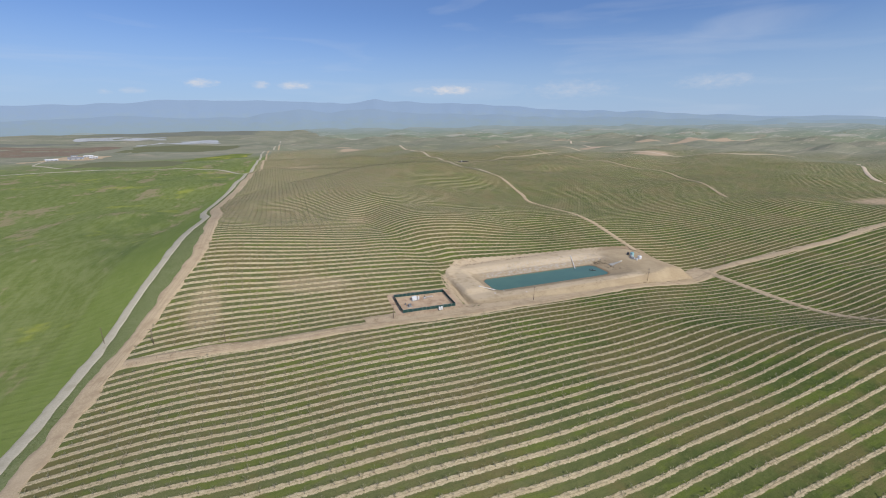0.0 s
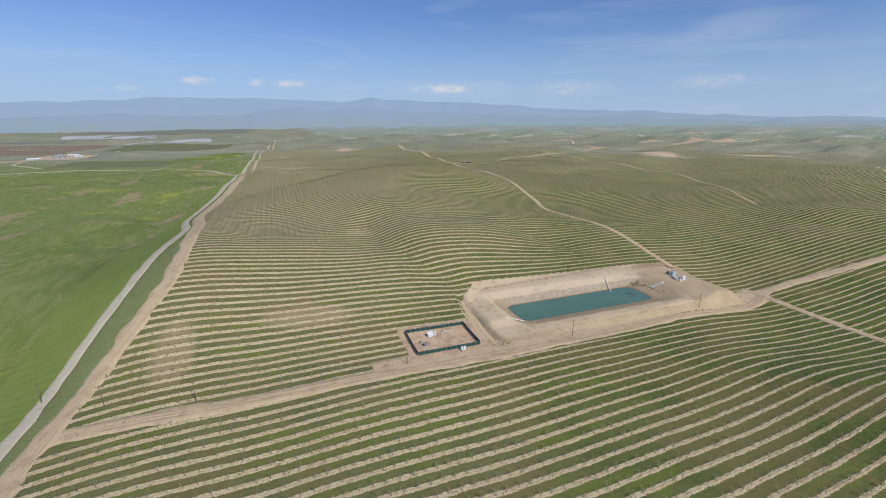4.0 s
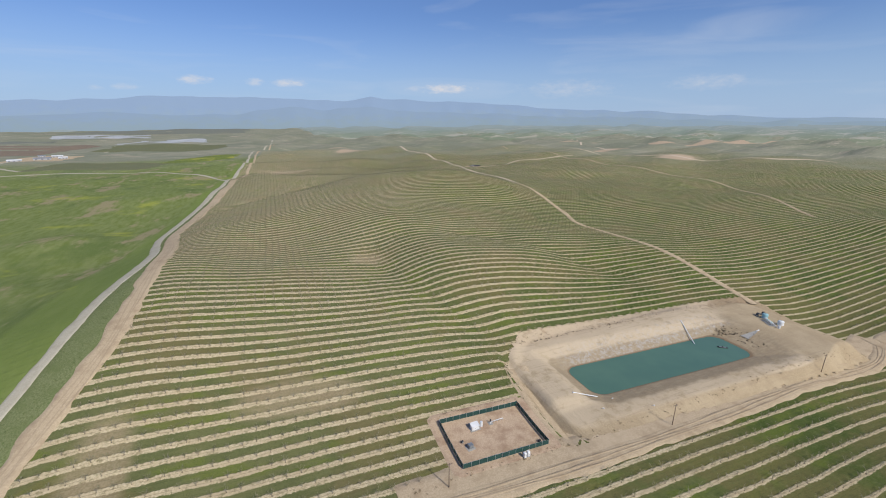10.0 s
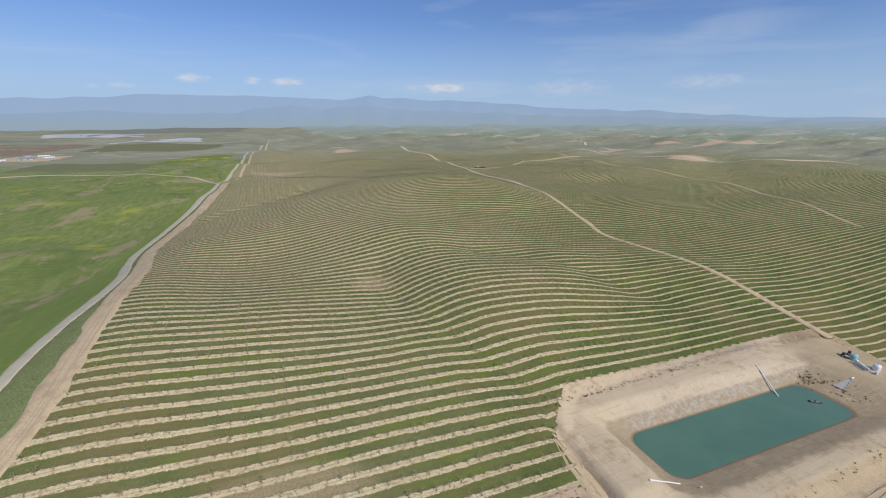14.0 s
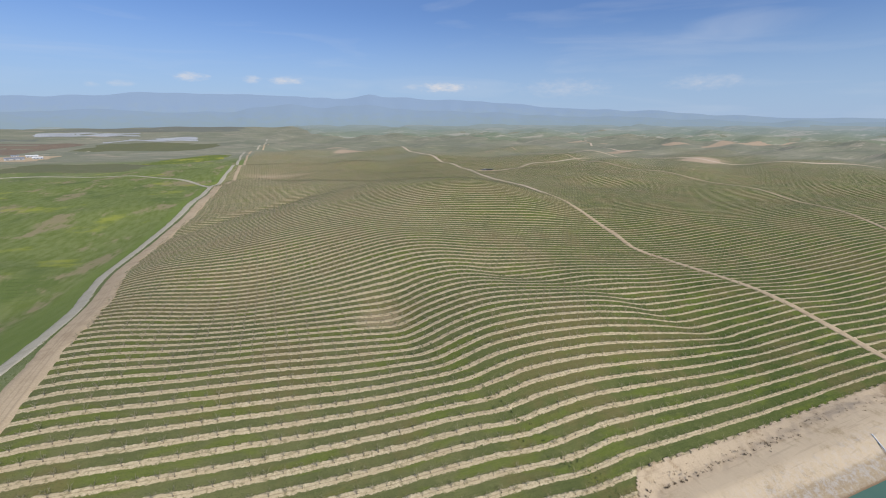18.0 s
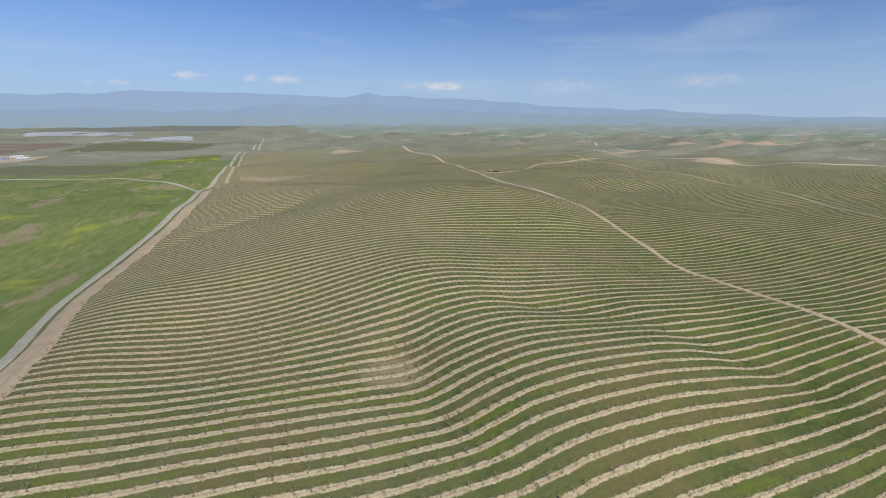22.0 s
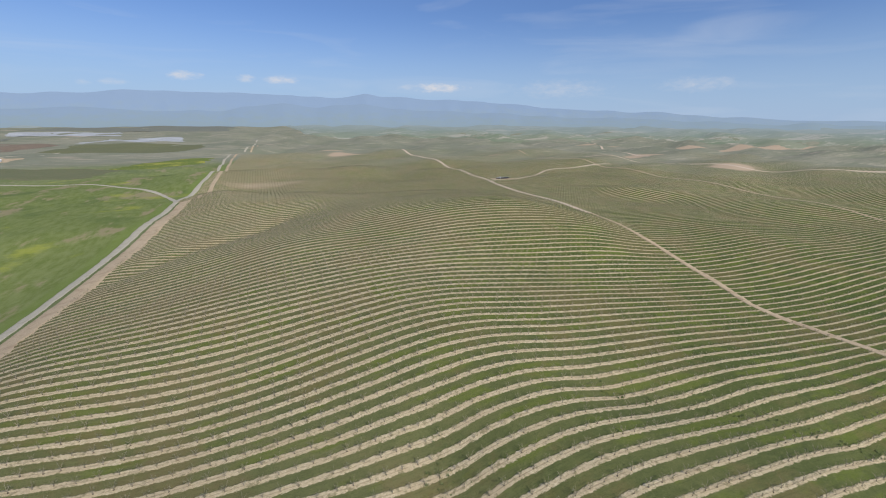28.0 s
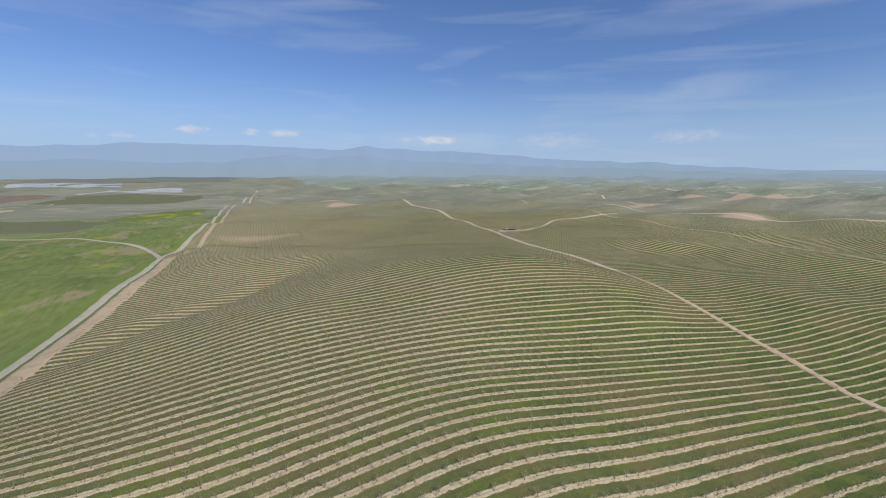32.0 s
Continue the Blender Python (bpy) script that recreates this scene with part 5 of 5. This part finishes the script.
strip("track_farm", [(-540, 1420), (-690, 1640), (-650, 1930), (-560, 2250), (-640, 2480)], 7, M_GRAVEL, "pale gravel lane past the farm sheds", 0.4, 8.0, seed=19)

strip("track_ridge_north", [(384, 735), (395, 830), (410, 960), (440, 1080), (455, 1180), (478, 1400), (488, 1600), (494, 1800)], 8, M_PALE, "pale dirt track running north over the swells", 0.5, 5.0, seed=20)


def patch(name, corners, mat, label, lift=0.5, category="field"):
    """A field with its own cover, laid on the ground inside four corners."""
    c = [np.array(q, float) for q in corners]
    n = 24
    verts, faces = [], []
    for i in range(n + 1):
        for j in range(n + 1):
            u, v = i / n, j / n
            p = (1 - u) * (1 - v) * c[0] + u * (1 - v) * c[1] + u * v * c[2] + (1 - u) * v * c[3]
            edge = 6.0 if i in (0, n) or j in (0, n) else 0.0
            p = p + np.array((math.sin(i * 2.1 + j) * edge, math.cos(j * 1.7 + i) * edge))
            verts.append((p[0], p[1], gz(p[0], p[1]) + (lift if not edge else -0.2)))
    for i in range(n):
        for j in range(n):
            a = i * (n + 1) + j
            faces.append((a, a + n + 1, a + n + 2, a + 1))
    ob = link_mesh(name, verts, faces, mat)
    if ob.data.polygons[0].normal.z < 0:
        ob.data.flip_normals()
    return tagged(ob, label, category, kind="structure")


# grove tones lightened to stand for haze over the far plain
M_OLIVE = make_dirt("haze_paled_grove", (0.175, 0.185, 0.145), (0.225, 0.232, 0.185), (0.195, 0.200, 0.155))
M_PASTURE = make_dirt("grey_green_pasture", (0.130, 0.150, 0.070), (0.19, 0.195, 0.10), (0.21, 0.18, 0.11))


def make_mustard():
    """Green crop with drifts of yellow flowers."""
    m = Mat("flowering_mustard", 0.95, 0, 0.12)
    c = m.mix(m.step(m.noise(0.3, 4), 0.35, 0.65), (0.115, 0.160, 0.036), (0.18, 0.215, 0.06))
    m.color(m.mix(m.step(m.noise(0.035, 5, 0.7, stretch=(0.5, 1.2, 1.0)), 0.50, 0.64), c, (0.33, 0.325, 0.070)))
    return m.m


M_YELLOW = make_mustard()
patch("field_sheeting", [(-1130, 3130), (-640, 3130), (-700, 3420), (-1150, 3420)], M_WHITE, "pale plastic-covered growing beds far off", 1.2)
patch("field_sheeting", [(-720, 2740), (-300, 2740), (-330, 2960), (-640, 2960)], M_WHITE, "pale plastic-covered growing beds far off", 1.2)
patch("field_grove", [(-1200, 3480), (-150, 3480), (-120, 4050), (-900, 4100)], M_OLIVE, "distant citrus groves, paled with painted haze", 2.0)
patch("field_grove", [(-1500, 2740), (-980, 2800), (-1000, 2980), (-1650, 2960)], M_OLIVE, "distant citrus groves, paled with painted haze", 2.0)
patch("field_brown", [(-1250, 2050), (-760, 2080), (-720, 2620), (-1280, 2680)], M_BROWN, "brown ploughed field", 1.0)
patch("field_pasture", [(-640, 2150), (-160, 2150), (-200, 2650), (-650, 2600)], M_PASTURE, "grey-green pasture", 1.0)
patch("field_pasture", [(-560, 1420), (-280, 1400), (-240, 1560), (-520, 1620)], M_PASTURE, "grey-green fallow strip", 0.6)
patch("field_mustard", [(-300, 1560), (-100, 1640), (-80, 1770), (-250, 1700)], M_YELLOW, "yellow flowering mustard on the field's rise", 0.5)
patch("field_mustard", [(-170, 1340), (-72, 1400), (-70, 1470), (-120, 1420)], M_YELLOW, "yellow flowering mustard along the field's edge", 0.5)


def barn(x, y, rz, length, width, wall, mat_roof, label):
    b = thing("barn", x, y, gz(x, y), rz, label, "barn", "farm sheds on the plain")
    length, width, wall = length * 0.7, width * 0.7, wall * 0.75
    part("wall", box(0, 0, wall / 2 - 0.5, length, width, wall + 1.0), M_STEEL, b)
    bm = bmesh.new()
    w, l, h = width / 2 + 0.6, length / 2 + 0.6, width * 0.22
    v = [bm.verts.new(q) for q in ((-l, -w, wall), (l, -w, wall), (l, w, wall), (-l, w, wall), (-l, 0, wall + h), (l, 0, wall + h))]
    for q in ((0, 1, 5, 4), (2, 3, 4, 5), (0, 4, 3), (1, 2, 5), (0, 3, 2, 1)):
        bm.faces.new([v[k] for k in q])
    part("roof", bm, mat_roof, b)
    for k in range(3):
        part("door", box(-length / 3 + k * length / 3, -width / 2 - 0.08, wall * 0.42, length / 8, 0.16, wall * 0.8), M_GREY, b, "grey sliding door")
    return b


for x, y, rz, l, w, h, m, s in ((-700, 1780, 20, 46, 18, 6, M_WHITEP, "white steel farm shed"), (-655, 1835, 18, 60, 20, 7, M_STEEL, "long pale steel packing shed"), (-640, 1900, 22, 40, 16, 6, M_WHITEP, "white steel farm shed"), (-735, 1850, 15, 30, 14, 5, M_STEEL, "small pale steel shed"), (-612, 1860, 20, 34, 16, 6, M_WHITEP, "white steel farm shed"), (-690, 1925, 20, 26, 12, 5, M_STEEL, "small pale steel shed")):
    barn(x, y, rz, l, w, h, m, s + " beside a pale yard")
patch("farm_yard", [(-770, 1700), (-610, 1760), (-570, 1930), (-760, 1960)], M_TRACK, "bare tan yard round the farm sheds", 0.5, "yard")


def pump_station(x, y):
    z = gz(x, y)
    patch("pump_yard", [(x - 26, y - 18), (x + 30, y - 16), (x + 28, y + 12), (x - 22, y + 10)], M_TRACK, "bare tan yard of the pump station", 0.4, "yard")
    p = thing("pump_station", x, y, z + 0.4, 6, "dark low pump shelters beside a small white water tank", "pump station")
    for sx, w in ((-10, 8), (1, 7), (11, 9)):
        part("shelter", box(sx, 0, 1.3, w, 4, 2.6, 0, 0.1), M_DARK, p)
        part("shelter_roof", box(sx, 0, 2.7, w + 0.8, 4.8, 0.2, 0, 0.05), M_GREY, p)
    t = lathe([(1.3, 0.0), (1.3, 3.6), (1.2, 4.1), (0.3, 4.5)], 20)
    bmesh.ops.translate(t, verts=t.verts, vec=(-4.2, 1.5, 0))
    part("tank", t, M_TANKW, p, "white water tank", True)
    return p


pump_station(488, 1108)

# ---- orchard trees ----
EAST_EDGE = 344.0


def track_mid_x(y):
    return np.interp(y, [300, 360, 410, 470, 515, 560, 640, 735, 830, 960, 1100], [330, 336, 338, 334, 330, 346, 362, 384, 405, 440, 480])


def south_track_y(x):
    return np.interp(x, SOUTH_X, SOUTH_Y)


def plantable(x, y):
    """Where the orchard is planted: not on tracks, bank, yard or verge."""
    ok = x > left_track_x(y) + 6.0
    ok &= np.abs(y - south_track_y(x)) > np.where(x < 350, 6.5, 6.0)
    ok &= ~((x > 50) & (x < 348) & (y > 231) & (y < 250))
    ok &= bank_out(x, y) > 6.5
    ok &= rect_out(x, y, (59, 118, 236, 281), 2.0) > 0.5
    ok &= np.abs(x - track_mid_x(y)) > np.where(y > 305, 4.6, -1)
    ok &= ~((np.abs(x - np.interp(y, [0, 60, 140, 200, 250], SE_X)) < 5) & (y < 262))
    ok &= rect_out(x, y, (330, 372, 236, 330), 8.0) > 0
    ok &= np.hypot((x - 488) / 60, (y - 1108) / 36) > 1
    return ok


def tree_template(seed, leaves, limbs=5, fine=True):
    """A young open-vase tree: short trunk, rising limbs, light foliage. Returns vertices, faces and face materials."""
    rs = np.random.RandomState(seed)
    V, F, M = [], [], []

    def bar(a, b, r0, r1, n):
        a, b = np.array(a, float), np.array(b, float)
        d = (b - a) / np.linalg.norm(b - a)
        u = np.cross(d, (0.3, 0.9, 0.2))
        u /= np.linalg.norm(u)
        w = np.cross(d, u)
        k = len(V)
        for c, r in ((a, r0), (b, r1)):
            for j in range(n):
                t = 2 * math.pi * j / n
                V.append(c + r * (math.cos(t) * u + math.sin(t) * w))
        for j in range(n):
            F.append((k + j, k + (j + 1) % n, k + n + (j + 1) % n))
            F.append((k + j, k + n + (j + 1) % n, k + n + j))
            M.extend((0, 0))

    fork = 0.55 + rs.uniform(-0.08, 0.1)
    bar((0, 0, -0.25), (rs.normal(0, 0.03), rs.normal(0, 0.03), fork), 0.075, 0.055, 5 if fine else 3)
    tips = []
    for k in range(limbs):
        a = 2 * math.pi * (k + rs.uniform(-0.25, 0.25)) / limbs
        out, up = rs.uniform(0.45, 0.85), rs.uniform(0.7, 1.25)
        tip = np.array((math.cos(a) * out, math.sin(a) * out, fork + up))
        bar((0, 0, fork - 0.05), tip, 0.04, 0.018, 3)
        tips.append(tip)
        if fine:
            for _ in range(2):
                q = tip * rs.uniform(0.75, 0.95) + np.array((0, 0, 0.05))
                e = q + np.array((math.cos(a + rs.normal(0, 0.9)) * 0.42, math.sin(a + rs.normal(0, 0.9)) * 0.42, rs.uniform(0.3, 0.65)))
                bar(q, e, 0.02, 0.008, 3)
                tips.append(e)
    for k in range(leaves):
        t = tips[rs.randint(len(tips))]
        c = t * rs.uniform(0.72, 1.0) + rs.normal(0, 0.13, 3)
        c[2] = max(c[2], fork + 0.25)
        u, w = rs.normal(0, 1, 3), rs.normal(0, 1, 3)
        s = rs.uniform(0.07, 0.15) * (1.0 if fine else 1.9)
        u, w = u / np.linalg.norm(u) * s, w / np.linalg.norm(w) * s
        k0 = len(V)
        V.extend((c - u, c + w, c + u, c - w))
        F.extend(((k0, k0 + 1, k0 + 2), (k0, k0 + 2, k0 + 3)))
        M.extend((1, 1))
    # added dark tufts in place of the shadow at the trunk's foot
    for k in range(4 if fine else 0):
        a, r = rs.uniform(0, 6.28), rs.uniform(0.08, 0.26)
        c = np.array((math.cos(a) * r, math.sin(a) * r, 0.0))
        u = np.array((-math.sin(a), math.cos(a), 0)) * 0.15
        k0 = len(V)
        V.extend((c - u, c + u, c * 0.4 + np.array((0, 0, rs.uniform(0.2, 0.4)))))
        F.append((k0, k0 + 1, k0 + 2))
        M.append(2)
    return np.array(V), np.array(F), np.array(M)


def tree_spots(x0, x1, y0, y1, seed):
    rs = np.random.RandomState(seed)
    rows = np.arange(math.ceil(y0 / ROW), math.floor(y1 / ROW) + 1) * ROW
    rows = rows + np.where(rows + SOUTH_PHASE < SPLIT_Y, SOUTH_PHASE, NORTH_PHASE)
    cols = np.arange(math.ceil(x0 / TREE), math.floor(x1 / TREE) + 1) * TREE
    X, Y = np.meshgrid(cols, rows)
    X, Y = X.ravel() + rs.normal(0, 0.22, X.size), Y.ravel() + rs.normal(0, 0.12, X.size)
    keep = plantable(X, Y) & (rs.uniform(0, 1, X.size) > 0.04)
    return X[keep], Y[keep], rs


def scatter(name, X, Y, rs, templates, label, size=(0.9, 1.4)):
    """Many trees in one mesh."""
    Z = ground_z(X, Y)
    kind = rs.randint(0, len(templates), len(X))
    co, tri, mat, base = [], [], [], 0
    for k, (V, F, M) in enumerate(templates):
        idx = np.where(kind == k)[0]
        n = len(idx)
        if not n:
            continue
        a, s = rs.uniform(0, 6.28, n), rs.uniform(*size, n)
        c, sn = np.cos(a) * s, np.sin(a) * s
        P = np.empty((n, len(V), 3), np.float32)
        P[:, :, 0] = c[:, None] * V[:, 0] - sn[:, None] * V[:, 1] + X[idx][:, None]
        P[:, :, 1] = sn[:, None] * V[:, 0] + c[:, None] * V[:, 1] + Y[idx][:, None]
        P[:, :, 2] = s[:, None] * V[:, 2] + Z[idx][:, None]
        co.append(P.reshape(-1, 3))
        tri.append((F[None] + (base + np.arange(n) * len(V))[:, None, None]).reshape(-1, 3))
        mat.append(np.tile(M, n))
        base += n * len(V)
    co, tri, mat = np.concatenate(co), np.concatenate(tri).astype(np.int32), np.concatenate(mat).astype(np.int32)
    me = bpy.data.meshes.new(name)
    me.vertices.add(len(co))
    me.vertices.foreach_set("co", co.ravel())
    me.loops.add(tri.size)
    me.loops.foreach_set("vertex_index", tri.ravel())
    me.polygons.add(len(tri))
    me.polygons.foreach_set("loop_start", np.arange(0, tri.size, 3, dtype=np.int32))
    me.polygons.foreach_set("loop_total", np.full(len(tri), 3, np.int32))
    me.materials.append(M_BARK)
    me.materials.append(M_LEAF)
    me.materials.append(M_BRUSH_SHADE)
    me.polygons.foreach_set("material_index", mat)
    me.update(calc_edges=True)
    return tagged(new(name, me), label, "trees", kind="stuff")


FINE = [tree_template(s, 24) for s in (1, 2, 3, 4, 5)]
MID = [tree_template(s, 12, 4, False) for s in (11, 12, 13)]
LOW = [tree_template(s, 6, 2, False) for s in (21, 22, 23)]
NEAR = (34.0, 160.0, 500.0, 572.0)          # the stretch whose trees stand singly
X, Y, rs = tree_spots(-110, 520, 40, 640, 31)
single = (X > NEAR[0]) & (X < NEAR[1]) & (Y > NEAR[2]) & (Y < NEAR[3])
inner = (X > -70) & (X < 215) & (Y > 110)
for which, kinds in ((inner & ~single, FINE), (~inner & ~single, MID)):
    scatter("orchard_trees", X[which], Y[which], rs, kinds, "young almost bare orchard trees in straight rows")
SX, SY = X[single], Y[single]
X, Y, rs = tree_spots(-90, 620, 640, 1000, 32)
scatter("orchard_trees", X, Y, rs, LOW, "young orchard trees in rows on the farther slopes", (1.0, 1.6))
X, Y, rs = tree_spots(520, 900, 60, 640, 33)
scatter("orchard_trees", X, Y, rs, LOW, "young orchard trees in rows on the eastern slopes", (1.0, 1.6))
X, Y, rs = tree_spots(-50, 760, 1000, 1420, 34)
scatter("orchard_trees", X, Y, rs, LOW, "young orchard trees in far rows towards the plain", (1.1, 1.8))


def single_trees():
    rs = np.random.RandomState(77)
    made = []
    for V, F, M in FINE:
        t = thing("young_tree", 0, 0, 0, 0, "young open orchard tree with pale sparse leaves", "tree", "orchard trees in the near rows")
        for name, k, mat in (("trunk", 0, M_BARK), ("crown", 1, M_LEAF), ("foot_shadow_tufts", 2, M_BRUSH_SHADE)):
            me = bpy.data.meshes.new(name)
            f = F[M == k]
            used, inv = np.unique(f.ravel(), return_inverse=True)
            me.from_pydata([tuple(v) for v in V[used]], [], [tuple(int(i) for i in q) for q in inv.reshape(-1, 3)])
            me.materials.append(mat)
            new(name, me).parent = t
        made.append(t)
    for n, (x, y) in enumerate(zip(SX[:300], SY[:300])):
        m = pose(x, y, gz(x, y), 0, 0, rs.uniform(0, 360)) @ Matrix.Scale(rs.uniform(0.95, 1.35), 4)
        if n < len(made):
            made[n].matrix_world = m
        else:
            src = made[n % len(FINE)]
            copy_thing(src, pose(x, y, gz(x, y), 0, 0, rs.uniform(0, 360)))
    return made


single_trees()
if len(SX) > 300:
    scatter("orchard_trees", SX[300:], SY[300:], np.random.RandomState(5), FINE, "young almost bare orchard trees in straight rows")
